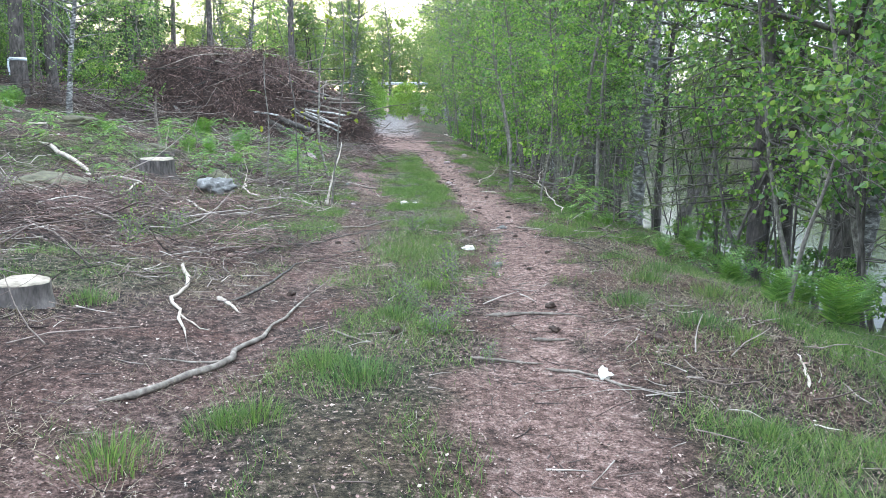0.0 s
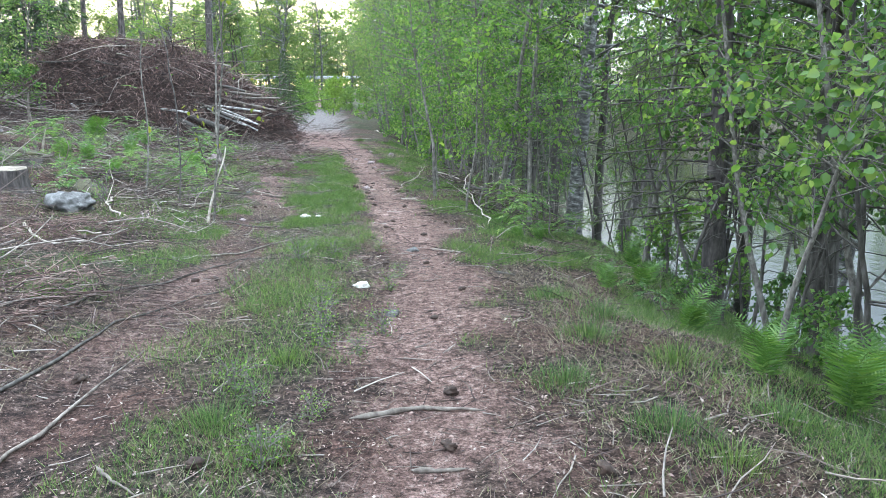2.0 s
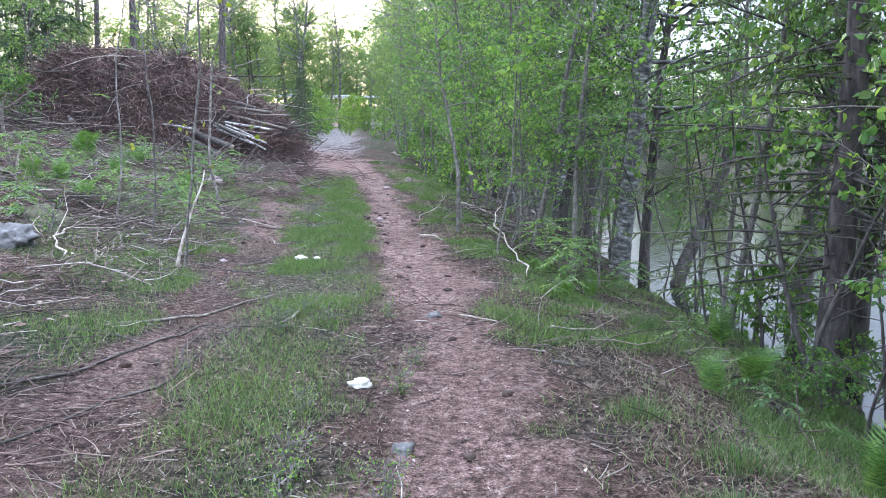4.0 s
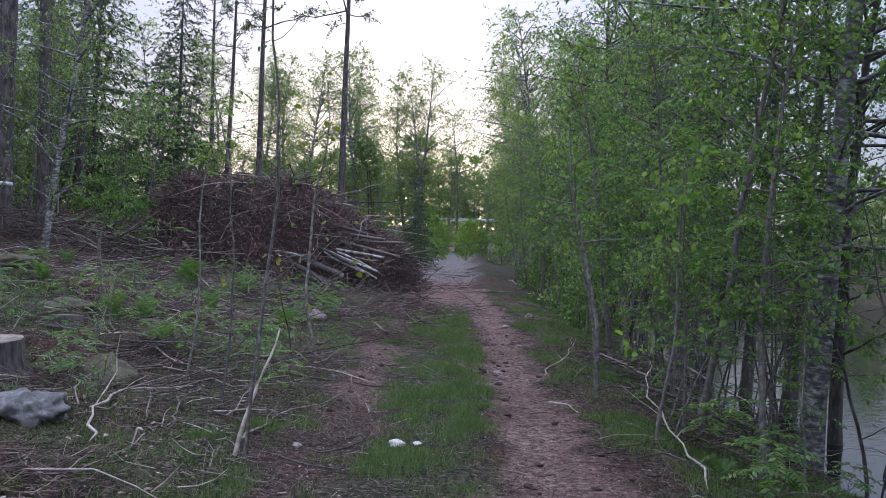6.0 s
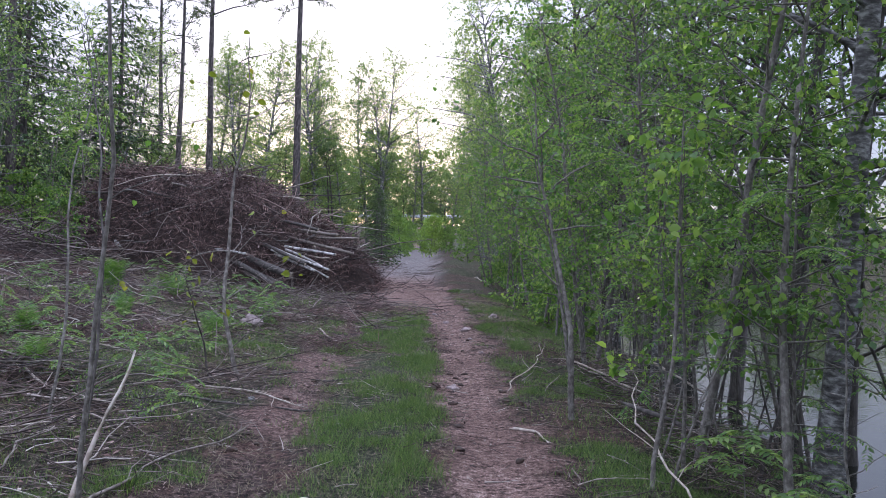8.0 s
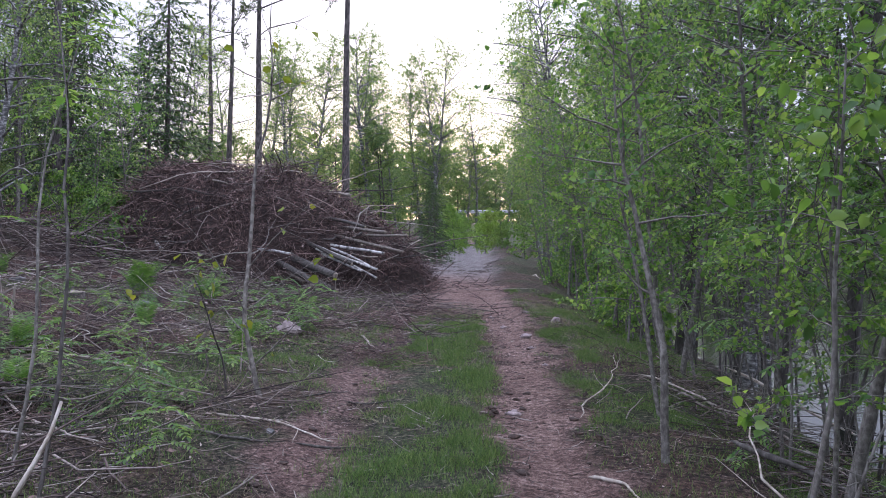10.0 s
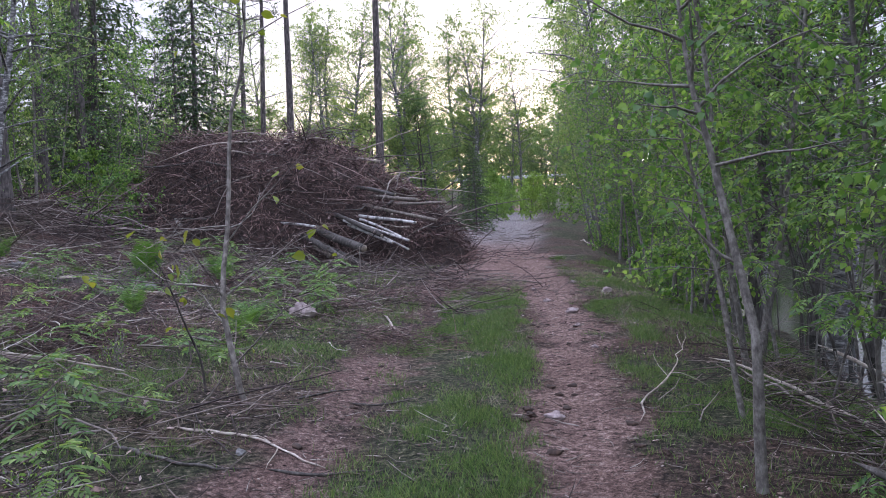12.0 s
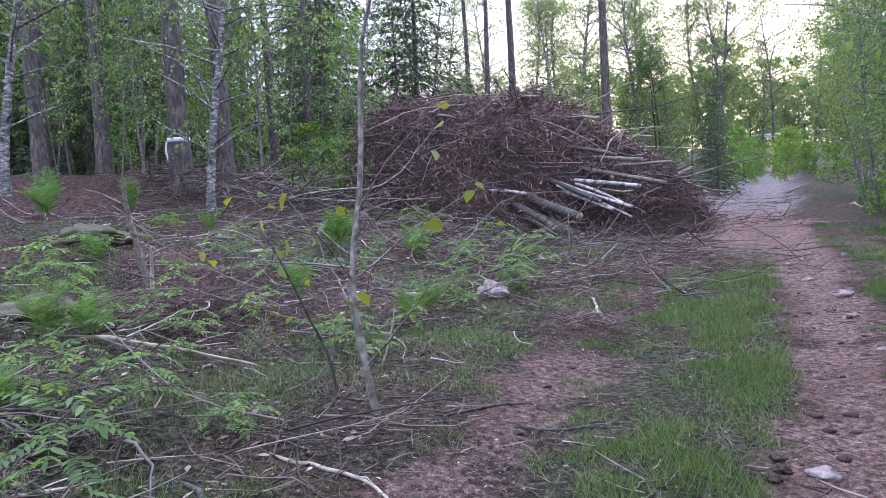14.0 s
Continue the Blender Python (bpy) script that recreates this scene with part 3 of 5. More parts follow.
def plant_trees():
    # along the pond
    for k, x, y, s in ((0, 2.75, 17.6, 1.0), (1, 3.3, 20.8, 1.0), (1, 3.0, 22.4, 0.9), (2, 3.5, 19.0, 1.0), (2, 2.9, 25.6, 1.1), (1, 4.3, 15.2, 1.0), (1, 3.7, 10.6, 1.05),
                       (0, 4.2, 11.6, 0.95), (2, 4.0, 13.0, 1.0), (1, 2.5, 27.6, 1.0), (0, 2.0, 31.0, 0.9), (2, 1.2, 34.0, 1.1), (1, 0.6, 37.5, 1.0), (2, 4.4, 8.2, 1.0), (0, 3.2, 28.5, 1.0),
                       (1, 4.6, 5.5, 1.0), (1, 1.3, 26.0, 1.0), (1, 1.0, 29.5, 1.0), (0, 2.1, 24.0, 0.9), (0, 0.4, 33.5, 1.0), (2, 1.0, 41.0, 1.2), (1, -0.5, 46.0, 1.1)):
        plant(TALL[k], x, y, s, tilt=(random.uniform(-4, 4), random.uniform(-3, 8)))
    # thicket on the verge
    for i in range(40):
        y = 13.0 + 34 * (i + random.uniform(-0.4, 0.4)) / 40
        x = float(path_x(y)) + random.uniform(2.6, 4.6) + 0.7 * smooth(26, 40, y)
        plant(THIN[i % 3], x, y, random.uniform(0.75, 1.2), tilt=(random.uniform(-5, 5), random.uniform(-5, 5)))
    for x, y, k, s in ((0.37, 18.9, 2, 1.0), (2.95, 9.8, 0, 0.8), (3.4, 9.2, 0, 0.9), (1.1, 16.0, 2, 0.75), (3.2, 7.2, 0, 0.9), (3.6, 8.8, 1, 0.8)):
        plant(THIN[k], x, y, s, tilt=(random.uniform(-8, 8), random.uniform(-8, 8)))
    # pines and spruces beyond the pile
    for k, x, y, s in ((0, -10.34, 41.3, 1.0), (0, -15.8, 44.7, 1.0), (1, -21.0, 50.0, 1.0), (1, -20.5, 51.0, 1.05), (0, -15.4, 26.7, 1.3), (1, -14.8, 27.6, 1.1), (1, -21.5, 27.0, 1.0), (0, -19.2, 27.3, 1.1), (1, -19.0, 33.5, 1.0), (0, -19.1, 35.4, 1.0),
                       (1, -17.2, 24.4, 1.0), (0, -26.5, 27.0, 1.2), (1, -25, 38, 1.1), (0, -23, 23, 1.0), (1, -29, 32, 1.1)):
        plant(PINE[k], x, y, s)
    for k, x, y, s in ((1, -6.95, 43.0, 0.56), (1, -7.7, 45.0, 0.56), (0, -19.5, 36.5, 0.95), (0, -22.5, 40.0, 1.1), (0, -18.0, 40.5, 0.9), (0, -26.0, 34.0, 1.1), (0, -24.0, 30.0, 1.0), (0, -30.0, 27.0, 1.1), (0, -28.0, 44.0, 1.0), (0, -33.0, 36.0, 1.1), (1, -17.5, 38.5, 1.3), (0, 9.0, 62.0, 0.9)):
        plant(SPRUCE[k], x, y, s)
    for k, x, y, s in ((0, -11.3, 62.0, 1.0), (0, -13.5, 55.0, 0.95), (1, -19.4, 58.0, 1.0), (1, -16.8, 54.0, 0.9), (0, -8.8, 66.0, 0.8), (1, -13.2, 25.6, 0.8), (1, -15.2, 22.5, 0.8), (1, -18.2, 30.5, 0.8), (0, -1.5, 42.0, 0.95), (0, -1.9, 46.0, 1.0), (1, -2.4, 50.0, 1.0),
                       (1, -22.0, 62.0, 1.0), (0, -25.5, 60.0, 0.9), (1, -0.9, 39.0, 0.8), (0, -0.6, 37.0, 0.7), (1, 0.2, 36.0, 0.9)):
        plant(FAR_BIRCH[k], x, y, s)
    for i in range(16):
        plant(SPRUCE[0], random.uniform(-46, -25), random.uniform(29, 46), random.uniform(0.7, 1.05))
    for i in range(16):
        plant(FILL[i % 2], random.uniform(-44, -19), random.uniform(29, 44), random.uniform(0.45, 0.75))
    for i in range(28):
        plant(DENSE[i % 2], -2 + 44 * (i + random.random()) / 28, random.uniform(62, 76), random.uniform(0.35, 0.6))
    for i in range(14):
        plant(THIN[i % 2], random.uniform(-24, -12.5), random.uniform(28.5, 35), random.uniform(0.8, 1.3))
    for k, x, y, s in ((0, -17.5, 56, 0.9), (1, -24, 52, 0.9), (0, -28, 55, 1.0), (1, -15.0, 60, 0.8), (1, -12.3, 57, 0.75), (0, -3.4, 60, 0.8), (1, -2.6, 56, 0.85), (0, -6.8, 68, 0.7), (1, -21, 46, 0.8), (0, -31, 48, 0.9), (1, 0.2, 33.5, 0.6), (1, 0.6, 31.5, 0.65)):
        plant(FAR_BIRCH[k], x, y, s)
    for x, y, s in ((-10.9, 62.0, 0.98), (-12.4, 64.0, 0.9), (-9.6, 66.0, 0.7), (-15.2, 62.0, 1.08), (-16.9, 63.0, 1.0), (-20.4, 61.0, 0.98), (-22.4, 60.0, 0.9), (-3.6, 58.0, 1.0), (-4.4, 66.0, 1.05)):
        plant(WEEPING, x, y, s)
    for i in range(12):
        plant(DENSE[i % 2], -17 + 13 * (i + random.random()) / 12, random.uniform(99, 103), random.uniform(0.5, 0.8))
    # treeline along the road and behind the left slope
    for i in range(54):
        x = -70 + 110 * (i + random.uniform(-0.5, 0.5)) / 54
        gap = -11.2 < x < -6.6
        plant(DENSE[i % 2], x, (104 if gap else random.uniform(66, 78)) + random.uniform(-2, 2), random.uniform(0.6, 0.95))
    for i in range(20):
        plant(FILL[i % 2], random.uniform(-58, -30), random.uniform(8, 62), random.uniform(0.7, 1.2))
    for i in range(24):
        plant(FILL[i % 2], random.uniform(-34, -11), random.uniform(44, 64), random.uniform(0.4, 0.75))
    for i in range(10):
        plant(SPRUCE[0], random.uniform(-42, -27), random.uniform(18, 34), random.uniform(0.8, 1.2))
    for i in range(12):
        plant(DENSE[i % 2], random.uniform(-44, -28), random.uniform(18, 40), random.uniform(0.7, 1.1))
    for i in range(16):
        plant(THIN[i % 3], random.uniform(-26, -15.5), random.uniform(24.5, 31), random.uniform(0.7, 1.2))
    # low growth under the thicket
    for i in range(14):
        y = 26 + 20 * (i + random.random()) / 14
        plant(BUSH[i % 2], float(path_x(y)) + random.uniform(3.1, 4.4) + 0.6 * float(smooth(26, 40, y)), y, random.uniform(0.6, 1.1))
    # far bank of the pond
    for i in range(16):
        plant(DENSE[i % 2], random.uniform(27, 34), 18 + 54 * (i + random.random()) / 16, random.uniform(0.55, 0.95))
    for i in range(30):
        plant(DENSE[i % 2], -36 + 44 * (i + random.random()) / 30, random.uniform(100, 110), random.uniform(0.8, 1.15))
    for i in range(12):
        plant(BUSH[0], random.uniform(-24, -11.0), random.uniform(28.5, 33), random.uniform(0.6, 1.1))
    for i in range(9):
        plant(SPRUCE[0], random.uniform(-42, -25), random.uniform(17, 31), random.uniform(0.8, 1.1))
    for i in range(9):
        plant(WILLOW, -6.6 - 0.14 * i + random.uniform(-1.6, 1.2), 50 + 2.6 * i, random.uniform(0.6, 0.9))
    # hazels on the pond bank
    for x, y, s in ((3.7, 9.2, 1.0), (4.3, 10.4, 1.1), (3.4, 7.4, 0.9), (4.0, 12.4, 1.0), (4.2, 6.2, 1.0), (4.7, 11.2, 1.1), (4.6, 8.6, 1.0), (4.9, 13.2, 1.1)):
        plant(HAZEL, x, y, s)
    for x, y, s in ((3.2, 9.6, 0.55), (3.5, 10.8, 0.6), (3.4, 12.0, 0.5), (3.7, 13.4, 0.55), (3.3, 8.4, 0.5), (3.0, 14.6, 0.4), (2.8, 11.2, 0.4), (3.6, 15.4, 0.45)):
        plant(BUSH[1], x, y, s)
    for x, y, s in ((2.35, 8.5, 0.9), (2.75, 7.5, 0.9)):
        plant(LOW_HAZEL, x, y, s, tilt=(0, 4))
    plant(SPRUCE[2], 3.3, 12.2, 1.0)
    # bushes
    for x, y, k, s in ((-7.8, 47.5, 1, 1.2), (-4.0, 52.0, 0, 1.1),
                       (3.1, 12.9, 1, 0.7), (3.2, 6.0, 0, 1.0)):
        plant(BUSH[k], x, y, s)
    for x, y, s in ((-7.3, 49.5, 0.95), (-7.9, 52.0, 0.8), (-6.9, 60.0, 0.95), (-6.0, 59.0, 0.9), (-8.2, 64.0, 0.8), (-9.4, 62.0, 0.85), (-10.2, 67.0, 0.9)):
        plant(WILLOW, x, y, s)


plant_trees()


# ---- brush pile ----
PILE_X, PILE_Y, PILE_RX, PILE_RY, PILE_H = -9.5, 31.6, 4.9, 3.1, 2.55


def pile_h(x, y):
    """Height of the mound over its base."""
    r2 = ((x - PILE_X) / PILE_RX) ** 2 + ((y - PILE_Y) / PILE_RY) ** 2
    h = 1.12 * PILE_H * np.clip(1 - r2, 0, 1) ** 0.74 * (1.0 - 0.045 * (x - PILE_X))
    return h * (0.78 + 0.44 * vnoise(x, y, 1.3, 31)) + 0.38 * (vnoise(x, y, 0.55, 32) - 0.5) * (r2 < 0.97)


def log_mesh(name, length, r0, r1, bark, bend=0.03, sides=10, seed=0):
    """A log along x from its butt, with sawn ends."""
    r = np.random.default_rng(seed)
    pts = wander(np.zeros((1, 3)), np.array([[1.0, 0, 0]]), [length], 7, bend, 0, r)
    rad = np.linspace(r0, r1, 7)[None] * r.uniform(0.94, 1.06, (1, 7))
    v, q = tubes(pts, rad, sides)
    n = len(v)
    v = np.concatenate([v, pts[0, :1], pts[0, -1:]])
    last = n - sides
    tris = [(n, (i + 1) % sides, i) for i in range(sides)] + [(n + 1, last + i, last + (i + 1) % sides) for i in range(sides)]
    me = mesh_of(name, v, q, tris, bark, smooth=False)
    me.materials.append(CUT_WOOD)
    for p in me.polygons[len(q):]:
        p.material_index = 1
    for p in me.polygons[:len(q)]:
        p.use_smooth = True
    return me


def build_pile():
    r = np.random.default_rng(5)
    root = tagged(new("brush_pile"), "large heap of reddish-brown dead branches and logs", "brush pile")
    root.location = at(PILE_X, PILE_Y)
    gz = root.location.z
    n = 70
    a = np.linspace(-1, 1, n)
    X, Y = np.meshgrid(PILE_X + a * PILE_RX, PILE_Y + a * PILE_RY)
    Z = ground_z(X, Y) * 0.6 + gz * 0.4 + pile_h(X, Y) - 0.25
    idx = np.arange(n * n).reshape(n, n)
    quads = np.stack([idx[:-1, :-1], idx[:-1, 1:], idx[1:, 1:], idx[1:, :-1]], axis=-1).reshape(-1, 4)
    # solid filler core, coloured dark so gaps between branches read as shade
    core, nn, ll, bb = material("dark_pile_core", 0.95)
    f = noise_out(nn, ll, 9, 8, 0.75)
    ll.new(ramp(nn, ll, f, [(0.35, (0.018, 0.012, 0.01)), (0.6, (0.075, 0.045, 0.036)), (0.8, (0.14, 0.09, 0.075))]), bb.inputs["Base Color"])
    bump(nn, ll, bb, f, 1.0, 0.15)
    o = np.array([PILE_X, PILE_Y, gz])
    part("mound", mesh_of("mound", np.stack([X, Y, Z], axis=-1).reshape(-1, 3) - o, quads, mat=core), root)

    def surface(m, spread=1.0):
        ang, rad = r.uniform(0, 6.283, m), np.sqrt(r.uniform(0, 1, m)) * spread
        x, y = PILE_X + np.cos(ang) * rad * PILE_RX, PILE_Y + np.sin(ang) * rad * PILE_RY
        z = ground_z(x, y) * 0.6 + gz * 0.4 + np.maximum(pile_h(x, y), 0)
        down = np.stack([np.cos(ang), np.sin(ang), -0.35 - 0.5 * rad], axis=1)
        return np.stack([x, y, z], axis=1), down

    def brush(m, length, radius, droop, lift, k=5):
        p, down = surface(m, 1.03)
        w = unit(down * r.uniform(-0.4, 0.5, (m, 1)) + r.normal(0, 0.9, (m, 3)) * np.array([1, 1, 0.3]))
        size = r.uniform(*length, m)
        P = wander(p - w * size[:, None] * 0.5 + np.array([0, 0, lift]), w, size, k, 0.16, droop, r)
        return tubes(P - o, r.uniform(*radius, m)[:, None] * np.linspace(1, 0.3, k)[None], 3)

    v, q = join([brush(5200, (0.25, 0.8), (0.003, 0.008), 0.24, 0.06), brush(1000, (0.7, 1.6), (0.006, 0.012), 0.08, 0.08), brush(170, (1.2, 2.4), (0.01, 0.022), 0.03, 0.1)])
    tagged(part("brush", mesh_of("brush", v, q, mat=PILE_TWIGS), root), kind="stuff")
    v, q = join([brush(420, (0.6, 1.8), (0.006, 0.014), 0.04, 0.14)])
    tagged(part("pale_brush", mesh_of("pale_brush", v, q, mat=TWIGS), root), kind="stuff")
    # withered spruce sprays hanging over the face
    p, down = surface(2400, 1.0)
    c = np.repeat(p, 16, 0) + r.normal(0, 0.13, (2400 * 16, 3)) + np.array([0, 0, -0.02])
    k = r.uniform(0.06, 0.17, len(c))
    v, q = leaves(c - o, np.repeat(down, 16, 0) * 0.4 + r.normal(0, 0.7, c.shape) + np.array([0, 0, -0.2]), r.normal(0, 1, c.shape), k, k * 0.17)
    tagged(part("withered_spray", mesh_of("withered_spray", v, q, mat=PILE_TWIGS), root), kind="stuff")
    # logs poking out of the front: both ends, radius, bark
    def log(i, a, b, rad, bark, label):
        a, b = Vector(a), Vector(b)
        back = (a - b).normalized() * 0.45
        a = a + back
        ob = part("log", log_mesh("log", (b - a).length, rad, rad * 0.88, bark, 0.02, 10, 100 + i), root, label)
        ob.matrix_basis = Matrix.Translation(a - Vector(o)) @ (b - a).to_track_quat("X", "Z").to_matrix().to_4x4()

    white, grey = "white birch log with sawn end", "weathered grey log"
    for i, (a, b, rad) in enumerate((((-6.4, 29.6, 1.57), (-5.34, 29.3, 1.4), 0.055), ((-6.8, 29.4, 1.5), (-5.4, 29.1, 0.98), 0.045), ((-6.69, 29.3, 1.38), (-5.45, 29.0, 0.87), 0.04),
                                     ((-6.37, 29.5, 1.43), (-5.47, 29.2, 1.15), 0.045), ((-6.6, 29.3, 1.3), (-5.8, 29.0, 1.03), 0.04), ((-8.6, 29.1, 1.51), (-7.57, 28.8, 1.35), 0.05), ((-11.36, 29.2, 1.68), (-11.03, 28.9, 1.51), 0.08))):
        log(i, a, b, rad * 0.7, BARK_LOG, white)
    for i, (a, b, rad) in enumerate((((-7.53, 29.0, 1.0), (-6.33, 28.6, 0.55), 0.1), ((-7.32, 29.1, 1.2), (-6.35, 28.7, 0.82), 0.11), ((-7.64, 28.9, 1.1), (-6.66, 28.5, 0.7), 0.08), ((-7.0, 29.4, 1.54), (-6.06, 29.0, 1.15), 0.06),
                                     ((-11.3, 30.0, 2.7), (-10.6, 29.5, 2.2), 0.09), ((-10.6, 31.0, 3.75), (-10.0, 30.7, 3.6), 0.06), ((-7.0, 30.2, 2.3), (-5.9, 29.8, 2.05), 0.05), ((-6.8, 30.4, 2.1), (-5.4, 30.0, 1.9), 0.06),
                                     ((-6.4, 30.0, 1.8), (-5.0, 29.9, 1.5), 0.05), ((-6.0, 30.5, 1.9), (-4.9, 30.1, 1.9), 0.04), ((-13.2, 30.0, 2.3), (-12.4, 29.6, 2.35), 0.035), ((-8.2, 29.3, 1.2), (-7.2, 28.6, 0.75), 0.07))):
        log(20 + i, a, b, rad * 0.9, BARK_GREY if i > 6 else BARK_ALDER, grey)
    # long thin branches over the mound
    for i in range(90):
        p, down = surface(1, 0.95)
        m = log_mesh("branch", r.uniform(1.2, 3.4), r.uniform(0.014, 0.034), 0.007, (BARK_GREY, BARK_ALDER, BARK_GREY, BARK_PALE)[i % 4], 0.12, 5, 300 + i)
        ob = part("branch", m, root)
        ob.matrix_basis = pose(*(p[0] - o + np.array([0, 0, 0.1])), 0, r.uniform(-12, 25), r.uniform(-180, 180)) @ pose(-0.6, 0, 0)


build_pile()


# ---- stumps, stones, mounds ----
def lump(name, sx, sy, sz, mat, seed, rough=0.25, sub=4):
    bm = bmesh.new()
    bmesh.ops.create_icosphere(bm, subdivisions=sub, radius=1.0)
    off = Vector((seed * 3.7, seed * 1.3, seed * 7.1))
    for v in bm.verts:
        d = v.co.normalized()
        k = 1 + rough * noise.noise(d * 1.3 + off) + rough * 0.5 * noise.noise(d * 3.1 + off) + rough * 0.2 * noise.noise(d * 8 + off)
        v.co = Vector((d.x * sx * k, d.y * sy * k, d.z * sz * k))
    me = bpy.data.meshes.new(name)
    bm.to_mesh(me)
    bm.free()
    me.materials.append(mat)
    me.polygons.foreach_set("use_smooth", np.ones(len(me.polygons), bool))
    return new(name, me)


def stone(x, y, sx, sy, sz, mat, seed, label, sink=0.3, turn=0, sub=4):
    ob = lump("stone", sx, sy, sz, mat, seed, 0.55, sub)
    ob.matrix_basis = pose(*at(x, y, sz * (1 - 2 * sink)), 0, 0, turn)
    return tagged(ob, label, "stone")


stone(-4.1, 13.45, 0.24, 0.19, 0.15, STONE, 1, "angular pale grey stone on the cleared slope")
stone(-4.95, 22.6, 0.17, 0.14, 0.13, STONE_PINK, 2, "pinkish granite stone among dead twigs")
stone(-0.26, 10.2, 0.06, 0.045, 0.03, STONE_WHITE, 3, "small white stone on the track", sub=3)
stone(-1.43, 14.4, 0.07, 0.05, 0.035, STONE_WHITE, 4, "white stone in the grass strip", sub=3)
stone(-1.27, 14.45, 0.035, 0.03, 0.022, STONE_WHITE, 5, "small white stone in the grass strip", sub=3)
stone(0.6, 6.3, 0.035, 0.06, 0.03, STONE_WHITE, 6, "small white stone on the dirt track", sub=3)
stone(-1.02, 18.75, 0.075, 0.055, 0.03, STONE_PINK, 7, "flat grey stone beside brown clods", sub=3)
stone(0.03, 9.35, 0.05, 0.035, 0.03, STONE, 8, "pebble on the dirt track surface", sub=3)
for i, (x, y, k) in enumerate(((-1.39, 24.1, 0.11), (-1.9, 25.2, 0.08), (-1.0, 26.0, 0.13), (-1.7, 27.4, 0.08), (-2.3, 26.5, 0.07), (-1.2, 23.0, 0.06), (-0.9, 21.6, 0.05), (-2.2, 14.1, 0.05), (-2.9, 17.3, 0.05), (0.1, 12.0, 0.07), (-7.9, 23.3, 0.13), (-10.6, 23.5, 0.16))):
    stone(x, y, k * 0.8, k * 0.65, k * 0.4, STONE_PINK if i < 8 else STONE, 20 + i, "grey stone half sunk in the ground", turn=i * 40, sub=3)


def clods():
    """Brown clods and bits of rotten wood on the bare soil."""
    r = random.Random(81)
    kinds = [lump("soil_clod", 0.04, 0.032, 0.022, CONE, 300 + i, 0.7, 2) for i in range(3)]
    for i in range(70):
        y = r.uniform(9, 24)
        x = float(path_x(y)) + (r.choice((0.62, 0.8, 1.2, -1.0)) + r.gauss(0, 0.16))
        k = r.uniform(0.4, 1.2)
        ob = kinds[i] if i < 3 else new("soil_clod", kinds[i % 3].data)
        ob.matrix_basis = pose(*at(x, y, 0.008 * k), 0, 0, r.uniform(0, 360)) @ Matrix.Diagonal((k, k, k * r.uniform(0.7, 1.1), 1))
        tagged(ob, "dark brown crumb of soil on the track", "clod", "clods on the track")


clods()


def stump(x, y, radius, height, seed, tilt=0.0):
    r = np.random.default_rng(seed)
    root = tagged(new("tree_stump"), "sawn tree stump with rough dark bark", "stump", "stumps")
    root.matrix_basis = pose(*at(x, y, -0.06), tilt, tilt * 0.5, 0)
    k, sides = 6, 22
    ang = np.arange(sides) * 2 * math.pi / sides
    flare = 1 + 0.35 * np.exp(-np.linspace(0, 1, k) * 5)
    wob = 1 + 0.07 * np.sin(ang * 3 + r.uniform(0, 6)) + 0.05 * np.sin(ang * 7 + r.uniform(0, 6))
    v = np.array([(radius * f * w * math.cos(a), radius * f * w * math.sin(a), z) for z, f in zip(np.linspace(0, height, k), flare) for a, w in zip(ang, wob)])
    q = [(i * sides + j, i * sides + (j + 1) % sides, (i + 1) * sides + (j + 1) % sides, (i + 1) * sides + j) for i in range(k - 1) for j in range(sides)]
    part("bark", mesh_of("bark", v, q, mat=BARK_PINE, smooth=True), root)
    top = v[-sides:] * np.array([0.97, 0.97, 1]) + np.array([0, 0, 0.004])
    low = v[-sides:] * np.array([0.97, 0.97, 1]) - np.array([0, 0, 0.03])
    tv = np.concatenate([top, low, [[0, 0, height + 0.012]]])
    tris = [(2 * sides, j, (j + 1) % sides) for j in range(sides)]
    tq = [(sides + j, sides + (j + 1) % sides, (j + 1) % sides, j) for j in range(sides)]
    part("cut_face", mesh_of("cut_face", tv, tq, tris, CUT_WOOD), root, "pale sawn wood")


for x, y, r_, h, t_ in ((-5.6, 14.8, 0.27, 0.36, 3), (-6.6, 17.3, 0.2, 0.15, -4), (-8.8, 22.6, 0.2, 0.22, 2), (-10.5, 19.5, 0.22, 0.22, 4), (-3.02, 7.0, 0.16, 0.2, 3)):
    stump(x, y, r_, h, int(-x * 10), t_)
for x, y, a, b, c, sd in ((-4.85, 15.5, 0.42, 0.34, 0.28, 41), (-6.2, 12.6, 0.8, 0.5, 0.12, 42), (-7.6, 18.6, 0.5, 0.4, 0.15, 43), (-10.4, 21.0, 0.7, 0.5, 0.18, 44)):
    ob = lump("mossy_mound", a, b, c, MOSS, sd, 0.35)
    ob.matrix_basis = pose(*at(x, y, 0.0), 0, 0, sd * 20)
    tagged(ob, "low root mound covered in brownish moss", "mound", "root mounds")
for x, y in ((-1.22, 18.55), (-1.2, 18.68), (-1.24, 18.82), (0.42, 7.85), (0.4, 7.2), (-0.62, 7.0), (-1.55, 8.05), (1.0, 6.9), (-0.35, 19.8), (-0.2, 17.9)):
    ob = lump("pine_cone", 0.038, 0.024, 0.02, CONE, int(x * 100) + 300, 0.9, 3)
    ob.matrix_basis = pose(*at(x, y, 0.018), 0, 8, x * 300)
    tagged(ob, "dark brown fallen cone on the soil", "cone", "cones on the track")


